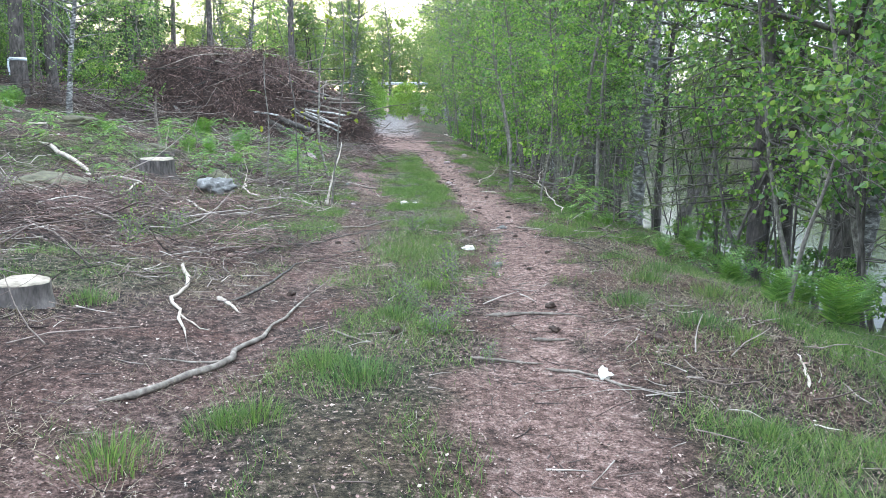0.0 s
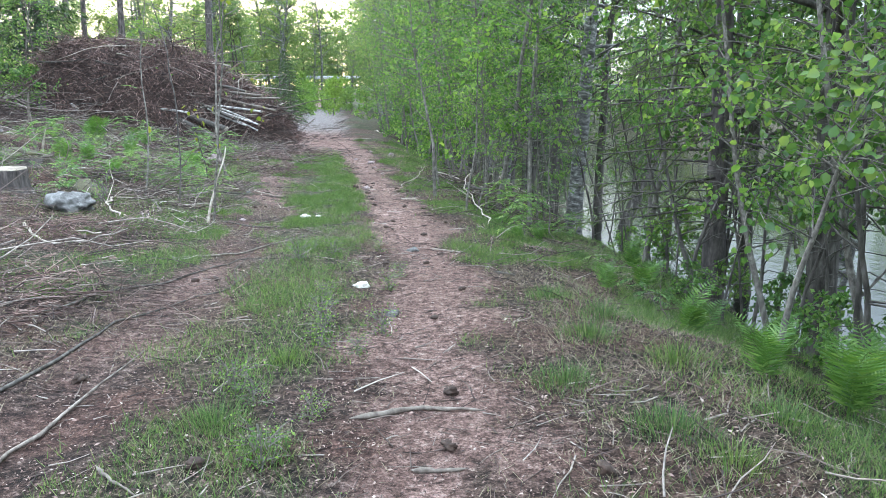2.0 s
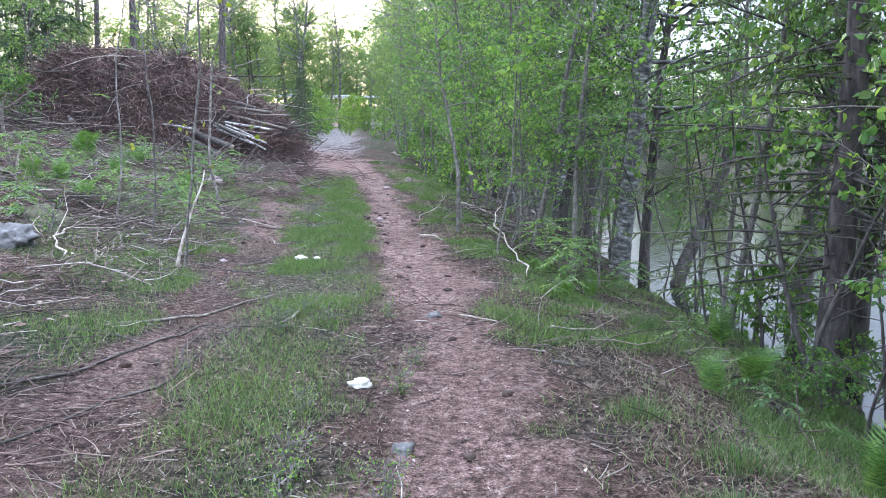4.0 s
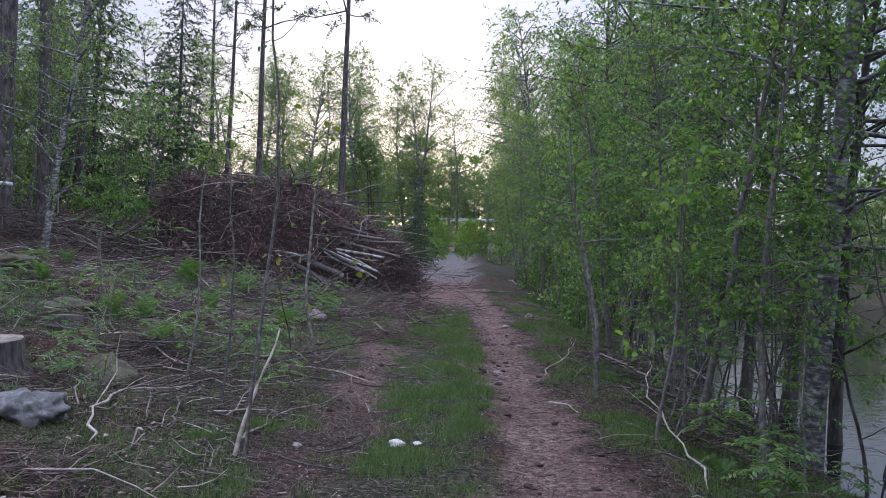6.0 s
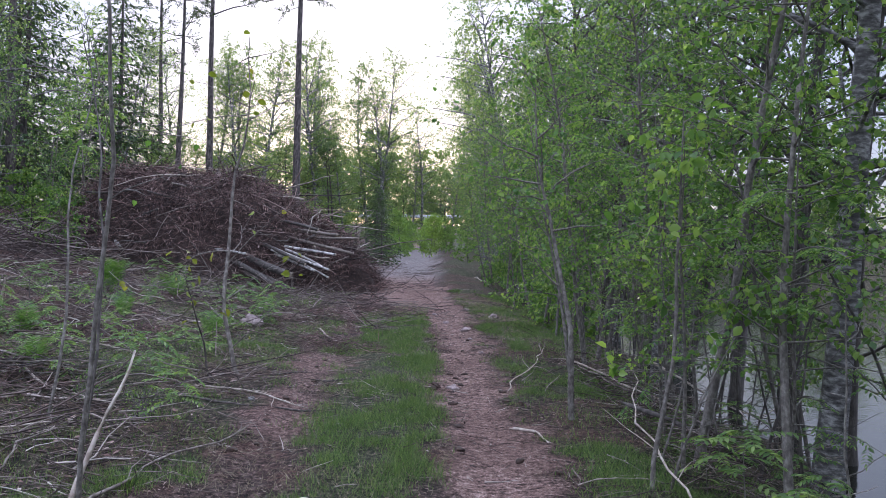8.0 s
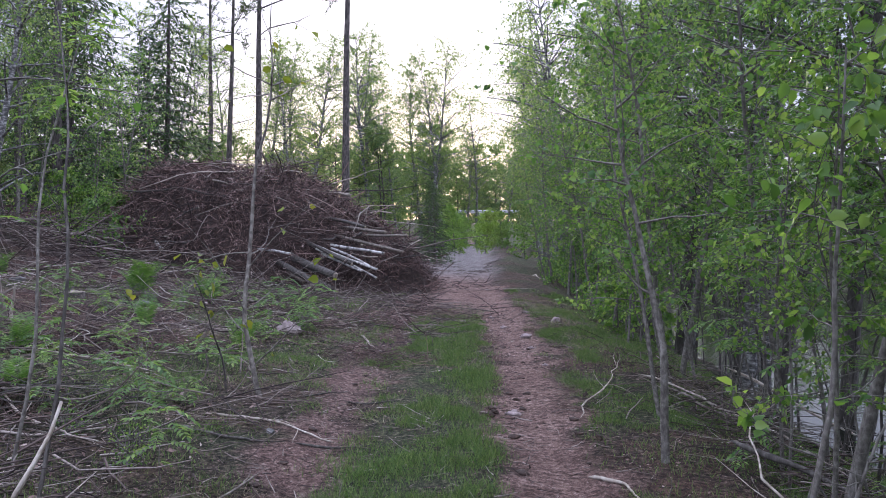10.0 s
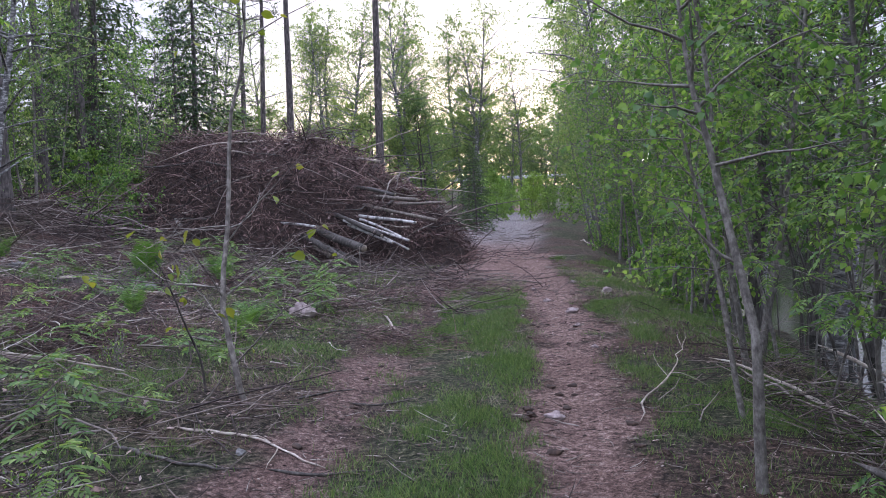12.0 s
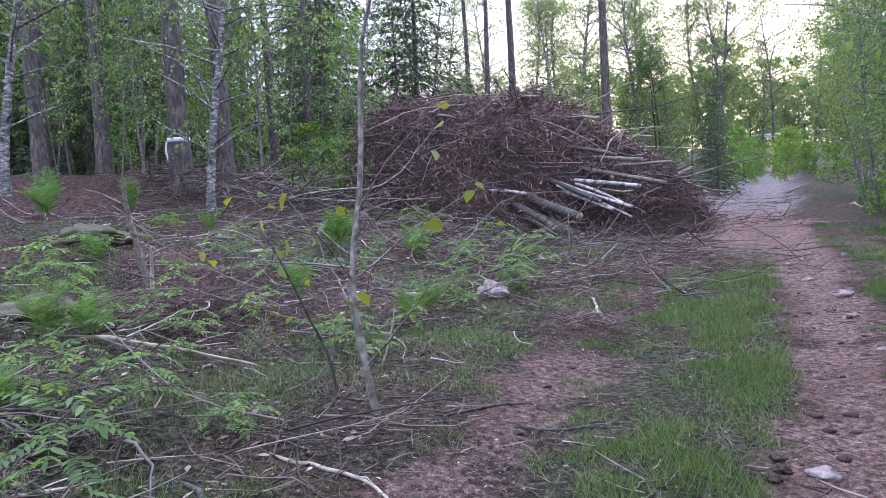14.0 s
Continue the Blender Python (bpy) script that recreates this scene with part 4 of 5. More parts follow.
# ---- fallen branches and standing dead wood ----
def fallen(points, radius, bark, label, lift=0.0, twigs=3, rise=0.0):
    """A branch lying along ground points (x, y); rise lifts its far end."""
    r = np.random.default_rng(int(abs(points[0][0] * 1000 + points[0][1] * 77)) + 1)
    radius = radius * 0.85
    pts = np.array(points, float)
    t = np.linspace(0, 1, len(pts))
    k = 14
    tt = np.linspace(0, 1, k)
    x, y = np.interp(tt, t, pts[:, 0]), np.interp(tt, t, pts[:, 1])
    span = np.linalg.norm(pts[-1] - pts[0])
    wig = np.cumsum(r.normal(0, 0.014 * span, (k, 2)), axis=0)
    wig -= tt[:, None] * wig[-1]
    x, y = x + wig[:, 0], y + wig[:, 1]
    z = ground_z(x, y) + radius * 0.7 + lift + rise * tt ** 1.5
    z = np.maximum(z, np.convolve(np.pad(z, 1, mode="edge"), [0.25, 0.5, 0.25], mode="valid"))
    P = np.stack([x, y, z], axis=1)[None]
    chunks = [tubes(P, (radius * np.linspace(1, 0.35, k) * r.uniform(0.78, 1.22, k) * np.minimum(1, np.array([0.12, 0.8] + [1.0] * (k - 3) + [0.15])))[None], 7)]
    if twigs:
        s, tang = along(np.repeat(P, twigs, 0), r.uniform(0.3, 0.95, twigs))
        w = unit(unit(tang) + r.normal(0, 0.6, s.shape) * np.array([1, 1, 0.3]))
        T = wander(s, w, r.uniform(0.15, 0.35, twigs) * max(span, 0.5), 5, 0.15, 0.0, r)
        T[:, :, 2] = np.maximum(T[:, :, 2], ground_z(T[:, :, 0], T[:, :, 1]) + 0.005)
    v, q = join(chunks)
    ob = tagged(new("fallen_branch", mesh_of("fallen_branch", v, q, mat=bark, smooth=True)), label, "branch", "fallen branches")
    for i in range(twigs):
        v, q = tubes(T[i:i + 1], radius * 0.4 * np.linspace(1, 0.3, 5)[None], 5)
        part("twig", mesh_of("twig", v, q, mat=bark, smooth=True), ob)
    return ob


PALE, DARK = "pale bare branch lying on the ground", "dark dead branch lying on the ground"
fallen([(-1.75, 5.6), (-1.43, 6.29), (-1.41, 6.98), (-1.41, 7.76)], 0.026, BARK_GREY, PALE, twigs=2)
fallen([(-2.65, 8.6), (-2.3, 7.9), (-2.17, 7.35), (-1.79, 6.6)], 0.024, BARK_PALE, PALE, twigs=1)
fallen([(-0.05, 7.45), (0.27, 7.65), (0.58, 7.56)], 0.02, BARK_GREY, PALE, twigs=1)
fallen([(0.29, 6.47), (0.56, 6.24), (0.92, 6.0)], 0.013, BARK_GREY, PALE)
fallen([(-0.12, 6.52), (0.3, 6.53)], 0.013, BARK_GREY, PALE, twigs=1)
fallen([(-1.98, 7.6), (-1.7, 7.3)], 0.022, BARK_PALE, PALE, twigs=0)
fallen([(-2.35, 9.2), (-1.9, 10.3), (-1.5, 11.6)], 0.015, BARK_ALDER, DARK)
fallen([(-1.9, 7.5), (-1.85, 9.23), (-1.29, 10.98)], 0.013, BARK_ALDER, DARK)
fallen([(0.24, 7.0), (0.47, 6.99)], 0.017, BARK_GREY, PALE, twigs=0)
fallen([(-3.38, 13.1), (-3.76, 13.98), (-4.04, 14.95), (-3.8, 15.6)], 0.018, BARK_PALE, PALE, lift=0.05)
fallen([(-3.17, 13.78), (-3.71, 15.48)], 0.012, BARK_GREY, PALE, lift=0.04, twigs=1)
fallen([(-2.55, 13.6), (-2.5, 14.8), (-2.5, 16.3)], 0.016, BARK_GREY, PALE, lift=0.03)
fallen([(-2.4, 13.75), (-1.57, 13.65)], 0.013, BARK_ALDER, DARK, twigs=2)
fallen([(-2.03, 14.06), (-1.7, 14.6)], 0.011, BARK_ALDER, DARK, twigs=1)
fallen([(-0.29, 16.82), (-0.02, 16.6), (0.07, 16.25)], 0.02, BARK_PALE, PALE, twigs=1)
fallen([(1.03, 14.0), (0.97, 16.0), (0.9, 17.6)], 0.014, BARK_PALE, PALE, rise=0.5)
fallen([(-2.6, 17.1), (-1.95, 17.28)], 0.014, BARK_ALDER, DARK, twigs=1)
fallen([(-0.35, 18.7), (-0.1, 20.2), (0.05, 21.2)], 0.012, BARK_PALE, PALE, rise=0.25)
fallen([(-3.6, 17.6), (-2.9, 17.5), (-2.3, 17.3)], 0.016, BARK_PALE, PALE, twigs=2)
fallen([(-5.95, 18.0), (-4.9, 18.8)], 0.024, BARK_PALE, PALE, lift=0.03, twigs=1)
fallen([(-2.75, 18.86), (-2.28, 19.05)], 0.017, BARK_ALDER, "reddish-brown stick lying across a rut", twigs=1)
fallen([(-3.2, 18.7), (-2.9, 19.35)], 0.014, BARK_ALDER, DARK, twigs=1)
fallen([(-3.7, 17.1), (-2.85, 16.95)], 0.022, BARK_ALDER, DARK, twigs=2)
fallen([(-3.95, 23.1), (-3.6, 22.4), (-3.15, 21.9)], 0.02, BARK_PALE, PALE, lift=0.03)
fallen([(-12.6, 21.9), (-12.8, 23.4)], 0.04, BARK_GREY, PALE, twigs=0)
fallen([(-8.9, 22.9), (-8.7, 25.6)], 0.02, BARK_GREY, PALE, lift=0.05)
fallen([(-7.45, 17.0), (-8.35, 18.4)], 0.022, BARK_GREY, PALE)
fallen([(-5.85, 16.4), (-5.0, 17.1)], 0.018, BARK_ALDER, DARK)
fallen([(-2.1, 11.1), (-1.6, 11.9), (-1.15, 12.8)], 0.017, BARK_GREY, PALE)
fallen([(-1.0, 11.4), (-0.85, 12.2), (-0.55, 12.75)], 0.014, BARK_GREY, PALE)
fallen([(-4.2, 12.45), (-3.7, 11.9), (-3.3, 11.4)], 0.024, BARK_PALE, PALE, twigs=1)
fallen([(0.28, 12.05), (0.58, 11.75)], 0.013, BARK_PALE, PALE, twigs=0)
fallen([(1.4, 21.8), (2.4, 21.2), (3.3, 20.9)], 0.028, BARK_PALE, "pale dead branch over the pond bank", lift=0.3)
fallen([(-2.6, 39.0), (-1.9, 36.8)], 0.05, BARK_PALE, "pale log lying at the thicket edge", twigs=0)
fallen([(-7.9, 15.2), (-6.4, 14.2), (-5.0, 13.0)], 0.055, BARK_PALE, PALE, lift=0.05, twigs=4)
fallen([(0.25, 20.3), (1.1, 19.0), (1.85, 17.8)], 0.019, BARK_PALE, "pale dead pole lying along the bank", lift=0.15)
fallen([(0.5, 20.0), (1.35, 18.6), (2.3, 17.4)], 0.015, BARK_GREY, "grey dead pole lying along the bank", lift=0.12)
fallen([(0.75, 17.3), (1.3, 16.7), (1.9, 16.5)], 0.032, BARK_ALDER, "dark dead limb arching over the bank", lift=0.2)
for i in range(9):
    fallen([(-5.3 - 0.1 * (i % 4), 16.1 + 0.11 * i), (-4.8 + 0.05 * i, 16.85 - 0.06 * (i % 3)), (-4.3 + 0.14 * (i % 5), 17.0 + 0.2 * (i % 4))], 0.007 + 0.002 * (i % 4), (BARK_ALDER, BARK_GREY, BARK_ALDER)[i % 3], "thin bare branch in a heap of tops", lift=0.05 + 0.03 * (i % 5), rise=0.12 * (i % 3), twigs=4)
fallen([(-2.2, 27.5), (-4.3, 28.3)], 0.02, BARK_GREY, PALE)
fallen([(-2.5, 26.6), (-5.0, 28.4)], 0.018, BARK_ALDER, DARK)
fallen([(-4.6, 25.2), (-6.4, 26.5)], 0.022, BARK_PALE, PALE)
fallen([(-5.0, 24.2), (-7.2, 25.4)], 0.018, BARK_GREY, PALE, lift=0.05)
fallen([(-1.0, 7.0), (-0.75, 6.75)], 0.012, BARK_GREY, PALE, twigs=0)
fallen([(1.62, 6.2), (1.75, 6.75)], 0.012, BARK_PALE, PALE, twigs=0)
fallen([(0.85, 10.8), (1.05, 10.7)], 0.014, BARK_ALDER, DARK, twigs=0)
for i in range(26):
    y = random.uniform(12, 33)
    x = float(path_x(y)) - random.uniform(2.6, 11)
    a, n_ = random.uniform(-0.6, 0.6), random.uniform(0.7, 2.2)
    fallen([(x, y), (x + n_ * math.cos(a), y + n_ * math.sin(a))], random.uniform(0.012, 0.026), (BARK_GREY, BARK_PALE, BARK_ALDER)[i % 3], DARK if i % 3 == 2 else PALE, lift=0.04)


def dead_stem(x, y, height, radius, bark, label, lean=(0, 0), limbs=6, seed=1, reach=0.6):
    r = np.random.default_rng(seed)
    P = wander(np.array([[0, 0, -0.1]]), np.array([[lean[0], lean[1], 1.0]]), [height], 10, 0.07, 0, r)
    chunks = [tubes(P, (radius * np.linspace(1, 0.35, 10))[None], 7)]
    if limbs:
        s, _ = along(np.repeat(P, limbs, 0), r.uniform(0.25, 0.95, limbs))
        L = wander(s, spread_dirs(limbs, r, -0.1, 0.7), reach * r.uniform(0.4, 1.2, limbs), 6, 0.16, 0.02, r)
    v, q = join(chunks)
    ob = new("dead_sapling", mesh_of("dead_sapling", v, q, mat=bark, smooth=True))
    ob.matrix_basis = pose(*at(x, y))
    for i in range(limbs):
        v, q = tubes(L[i:i + 1], radius * 0.35 * np.linspace(1, 0.25, 6)[None], 5)
        part("limb", mesh_of("limb", v, q, mat=bark, smooth=True), ob)
    return tagged(ob, label, "dead sapling")


dead_stem(-7.9, 20.1, 1.35, 0.05, BARK_GREY, "broken grey snag with splintered pale wood", (-0.1, 0.0), 5, 3, 0.5)
dead_stem(-7.75, 20.0, 0.6, 0.03, BARK_PALE, "short splintered pale stub", (0.25, 0), 0, 4)
dead_stem(-5.3, 25.6, 0.9, 0.02, BARK_GREY, "bare grey dead stem", (0.1, 0.1), 3, 5)
dead_stem(-2.5, 13.53, 1.15, 0.02, BARK_PALE, "pale peeled lower stem of a leaning sapling", (0.02, 0.1), 0, 6)
for i, (x, y, h, lx) in enumerate(((1.15, 17.2, 2.4, 0.05), (1.3, 18.4, 2.0, -0.2), (1.05, 19.4, 2.6, 0.1), (1.6, 16.8, 1.6, -0.15), (0.95, 16.2, 1.4, 0.15), (1.2, 20.6, 2.2, 0.0), (1.5, 22.0, 2.4, 0.1), (0.6, 24.0, 2.2, -0.1), (0.9, 15.4, 1.3, 0.2), (1.9, 14.9, 1.8, 0.1))):
    dead_stem(x, y, h, 0.012, BARK_SAPLING, "thin bare grey shoot on the verge", (lx, 0.05), 7, 40 + i, 0.7)


for i in range(34):
    y = 13.0 + 14 * (i + random.random()) / 34
    x = float(path_x(y)) + random.uniform(3.2, 5.0)
    dead_stem(x, y, random.uniform(1.6, 3.4), random.uniform(0.012, 0.022), BARK_ALDER, "thin dark leafless stem at the water edge", (random.uniform(-0.25, 0.25), random.uniform(-0.1, 0.1)), 8, 140 + i, 0.9)
for i in range(14):
    y = 8.6 + 5.0 * (i + random.random()) / 14
    x = float(path_x(y)) + random.uniform(3.5, 4.6)
    dead_stem(x, y, random.uniform(1.2, 2.8), random.uniform(0.012, 0.03), BARK_ALDER, "thin dark leafless stem at the water edge", (random.uniform(-0.35, 0.3), random.uniform(-0.1, 0.1)), 10, 240 + i, 0.9)
dead_stem(3.45, 17.3, 5.5, 0.12, BARK_ALDER, "dark alder trunk leaning out over the pond", (0.28, 0.05), 7, 170, 1.2)


# ---- small living trees on the cleared slope ----
def sapling(x, y, seed, height, radius, bark, leaf, limbs, twigs, per, low, reach, size, lean, label, turn=0, crook=0.075):
    ob = broadleaf("sapling", seed, height, radius, bark, leaf, limbs, twigs, per, low, reach, size, up=(0.1, 0.8), lean=0.0, crook=crook, shape=ovate)
    ob.matrix_basis = pose(*at(x, y), lean[0], lean[1], turn)
    return tagged(ob, label, "sapling")


sapling(-3.53, 18.47, 81, 4.2, 0.021, BARK_OAK, LEAF_YELLOW, 15, 2, 1, 0.1, 1.4, 0.1, (6, -11), "young oak with pale crooked stem and few yellow-green leaves", 0, 0.12)
sapling(-2.45, 13.6, 82, 4.6, 0.0095, BARK_SAPLING, LEAF_SHRUB, 14, 2, 1, 0.4, 0.6, 0.04, (-6, 4), "thin leaning sapling with sparse leaves")
sapling(-3.3, 15.1, 84, 3.8, 0.008, BARK_ALDER, LEAF_SHRUB, 9, 2, 1, 0.4, 0.6, 0.04, (-7, 12), "thin dark sapling leaning over the slope")
sapling(-3.95, 18.6, 85, 1.3, 0.008, BARK_ALDER, LEAF_YELLOW, 5, 2, 1, 0.3, 0.4, 0.1, (0, 4), "small oak seedling with yellow-green leaves")
sapling(0.28, 17.3, 86, 3.4, 0.03, BARK_SAPLING, LEAF_SHRUB, 12, 4, 5, 0.35, 0.9, 0.055, (2, -7), "thin grey sapling leaning towards the track")
sapling(0.75, 15.2, 87, 2.6, 0.014, BARK_SAPLING, LEAF_SHRUB, 10, 3, 4, 0.3, 0.6, 0.08, (0, 4), "thin rowan sapling on the verge")
def rowan(name, seed, height, radius, count, low, size, lean=0.25):
    """A stem with feathered leaves held level: leaflets in pairs along each leaf stalk."""
    r = np.random.default_rng(seed)
    root = new(name)
    stem = wander(np.array([[0, 0, -0.04]]), np.array([[r.normal(0, lean), r.normal(0, lean), 1.0]]), [height], 9, 0.09, 0, r)
    t = low + (1 - low) * np.sort(r.uniform(0, 1, count) ** 0.7)
    start, _ = along(np.repeat(stem, count, 0), t)
    length = size * r.uniform(0.7, 1.25, count)
    stalks = wander(start, spread_dirs(count, r, 0.0, 0.55), length * 1.35, 7, 0.05, 0.12, r)
    v, q = tubes(stem, (radius * np.linspace(1, 0.3, 9))[None], 6)
    part("stem", mesh_of("stem", v, q, mat=BARK_SAPLING, smooth=True), root)
    pairs = 6
    own = np.repeat(np.arange(count), 2 * pairs + 1)
    share = np.tile(np.concatenate([np.repeat(np.linspace(0.35, 0.94, pairs), 2), [0.99]]), count)
    side = np.tile(np.array([-1.0, 1.0] * pairs + [0.0]), count)
    c, tang = along(stalks[own], share)
    tang = unit(tang)
    across = unit(np.cross(tang, np.array([0, 0, 1.0])))
    axis = across * side[:, None] + tang * np.where(side == 0, 1.0, 0.45)[:, None] + r.normal(0, 0.08, c.shape) + np.array([0, 0, -0.12])
    k = length[own] * 0.33 * r.uniform(0.85, 1.1, len(c))
    v, q = join([tubes(stalks, np.full((count, 7), 0.0014), 3), ovate(c, axis, np.array([0, 0, 1.0]) + r.normal(0, 0.25, c.shape), k, k * 0.4)])
    part("leaves", mesh_of("leaves", v, q, mat=LEAF_ROWAN), root)
    return root


def rowan_tree(name, seed, height, radius, limbs, per, size):
    """A slender stem with level limbs that carry feathered leaves in layers."""
    r = np.random.default_rng(seed)
    root = new(name)
    stem = wander(np.array([[0, 0, -0.1]]), np.array([[r.normal(0, 0.04), r.normal(0, 0.04), 1.0]]), [height], 12, 0.05, 0, r)
    t = 0.2 + 0.78 * np.sort(r.uniform(0, 1, limbs))
    start, _ = along(np.repeat(stem, limbs, 0), t)
    reach = height * 0.36 * (1.15 - 0.75 * t) * r.uniform(0.6, 1.2, limbs)
    L = wander(start, spread_dirs(limbs, r, 0.1, 0.6), reach, 7, 0.09, 0.06, r)
    v, q = join([tubes(stem, (radius * np.linspace(1, 0.2, 12))[None], 7), tubes(L, (0.003 + 0.005 * reach)[:, None] * np.linspace(1, 0.3, 7)[None], 4)])
    part("trunk", mesh_of("trunk", v, q, mat=BARK_SAPLING, smooth=True), root)
    own = np.repeat(np.arange(limbs), per)
    c, tang = along(L[own], r.uniform(0.25, 1.0, len(own)))
    way = unit(tang) * 0.6 + r.normal(0, 0.7, c.shape) * np.array([1, 1, 0.25])
    length = size * r.uniform(0.7, 1.2, len(own))
    stalks = wander(c, way, length * 1.2, 5, 0.04, 0.14, r)
    pairs = 5
    leaf = np.repeat(np.arange(len(own)), 2 * pairs + 1)
    share = np.tile(np.concatenate([np.repeat(np.linspace(0.3, 0.93, pairs), 2), [0.99]]), len(own))
    side = np.tile(np.array([-1.0, 1.0] * pairs + [0.0]), len(own))
    c, tang = along(stalks[leaf], share)
    tang = unit(tang)
    across = unit(np.cross(tang, np.array([0, 0, 1.0])))
    axis = across * side[:, None] + tang * np.where(side == 0, 1.0, 0.5)[:, None] + r.normal(0, 0.1, c.shape) + np.array([0, 0, -0.2])
    k = length[leaf] * 0.36 * r.uniform(0.85, 1.1, len(c))
    v, q = leaves(c, axis, np.array([0, 0, 1.0]) + r.normal(0, 0.3, c.shape), k, k * 0.42)
    part("crown", mesh_of("crown", v, q, mat=LEAF_SHRUB), root)
    return root


ROWAN_TREE = [tagged(rowan_tree("rowan_tree", 241 + i, h, 0.022, 26, 11, 0.16), "slender rowan with layered feathered leaves on the verge", "tree", "rowans on the verge") for i, h in enumerate((4.2, 3.4))]
for i, (x, y, k) in enumerate(((1.9, 16.0, 0.8), (1.55, 17.8, 0.95), (2.5, 18.0, 1.2), (1.5, 19.6, 1.1), (1.0, 21.4, 1.0), (0.75, 23.4, 1.0),)):
    plant(ROWAN_TREE[i % 2], x, y, k, tilt=(random.uniform(-4, 4), random.uniform(-7, 2)))
ROWAN = [tagged(rowan("rowan_seedling", 201 + i, h, 0.005, n_, 0.3, 0.17), "low rowan seedling with pale feathered leaves among slash", "seedling", "rowan seedlings") for i, (h, n_) in enumerate(((0.22, 7), (0.4, 9), (0.65, 12), (0.3, 8)))]
for i in range(120):
    y = 13.5 + 13.5 * random.random()
    x = float(path_x(y)) - (2.3 + 7.0 * random.random() ** 1.3)
    if vnoise(x, y, 1.8, 91) > 0.32:
        plant(ROWAN[i % 4], x, y, random.uniform(0.75, 1.25))
for x, y, k in ((1.35, 14.1, 2), (1.6, 14.6, 2), (1.75, 15.3, 1), (1.2, 15.6, 2), (2.0, 16.0, 2), (1.5, 16.6, 1), (2.1, 14.3, 2), (1.1, 13.1, 1), (1.8, 17.4, 2), (1.3, 18.2, 1), (2.3, 15.1, 2), (2.2, 10.4, 1), (1.9, 11.9, 1)):
    plant(ROWAN[k], x, y, random.uniform(0.65, 1.0))
for x, y, h in ((-3.6, 16.5, 1.1), (-4.3, 17.3, 0.8), (-5.2, 18.4, 0.7), (-3.0, 15.8, 0.8), (1.25, 14.9, 1.2), (1.45, 13.7, 1.0), (-4.8, 17.0, 0.7), (-6.2, 18.9, 0.7), (-5.6, 19.6, 0.7), (-7.0, 21.0, 0.8), (-4.6, 19.4, 0.6), (-6.6, 22.4, 0.8), (-8.2, 21.4, 0.7)):
    plant(ROWAN[2], x, y, 0.2 + 0.8 * h)
tall = tagged(rowan("rowan_sapling", 231, 3.6, 0.014, 26, 0.42, 0.2, 0.02), "slender grey rowan sapling with feathered leaves", "sapling")
tall.matrix_basis = pose(*at(-4.1, 15.8), -4, 5, 0)
BILBERRY = tagged(broadleaf("bilberry", 92, 0.2, 0.003, BARK_SAPLING, LEAF_SHRUB, 16, 4, 6, 0.05, 0.14, 0.015, up=(0.3, 1.2), fine=True, shape=leaves), "low bilberry shrub in fresh yellow-green leaf", "shrub", "bilberry shrubs")
for i in range(16):
    y = 6.2 + 6.0 * random.random()
    plant(BILBERRY, float(path_x(y)) + random.gauss(0.0, 0.36), y, random.uniform(0.5, 0.95))
for i in range(30):
    y = random.uniform(9, 26)
    plant(BILBERRY, float(path_x(y)) - random.uniform(1.8, 6), y, random.uniform(0.9, 1.6))


# ---- ferns ----
def frond_mesh(seed):
    r = np.random.default_rng(seed)
    n = 24
    t = np.linspace(0, 1, n)
    spine = np.stack([0.52 * t ** 1.6, np.zeros(n), 0.72 * t - 0.25 * t ** 3], axis=1)
    tang = unit(np.gradient(spine, axis=0))
    v, q = tubes(spine[None, ::3], np.full((1, 8), 0.003), 3)
    c, ax, size = [], [], []
    for i in range(4, n):
        for side in (-1, 1):
            c.append(spine[i])
            ax.append(tang[i] * 0.35 + np.array([0, side * 1.0, 0.1 + r.normal(0, 0.1)]))
            size.append(0.21 * math.sin(math.pi * (0.12 + 0.86 * t[i])) + 0.012)
    size = np.array(size)
    lv, lq = leaves(np.array(c), np.array(ax), np.cross(np.repeat(tang[4:], 2, 0), np.array([0, 1.0, 0])) * -1, size, np.minimum(size * 0.15, 0.017))
    vv, qq = join([(v, q), (lv, lq)])
    return mesh_of("frond", vv, qq, mat=FERN)


FRONDS = [frond_mesh(1), frond_mesh(2)]


def fern(x, y, scale, count, upright, label, seed):
    r = random.Random(seed)
    root = tagged(new("fern"), label, "fern", "ferns")
    root.location = at(x, y, -0.01)
    for i in range(count):
        ob = part("frond", FRONDS[i % 2], root)
        k = scale * r.uniform(0.7, 1.1)
        ob.matrix_basis = pose(r.uniform(-0.05, 0.05), r.uniform(-0.05, 0.05), 0, 0, -upright + r.uniform(-14, 14), i * 360 / count + r.uniform(-20, 20)) @ Matrix.Scale(k, 4)


for i, (x, y, k, n_) in enumerate(((-8.2, 23.7, 1.1, 16), (-8.5, 23.9, 0.95, 12), (-7.25, 24.4, 0.85, 11), (-6.26, 20.7, 0.8, 9), (-5.95, 18.1, 0.75, 9), (-4.95, 20.9, 0.65, 8), (-12.6, 21.7, 1.1, 14), (-13.9, 24.2, 1.1, 13), (-7.7, 24.9, 0.8, 9), (-5.1, 21.5, 0.7, 9), (-6.35, 18.0, 0.75, 9), (-11.4, 24.0, 0.9, 10), (-14.6, 23.0, 1.0, 10), (-9.3, 20.4, 0.7, 8), (-5.0, 16.9, 0.6, 8))):
    fern(x, y, k * 0.95, max(7, int(n_ * 0.75)), 14, "upright clump of bright green fern fronds", i)
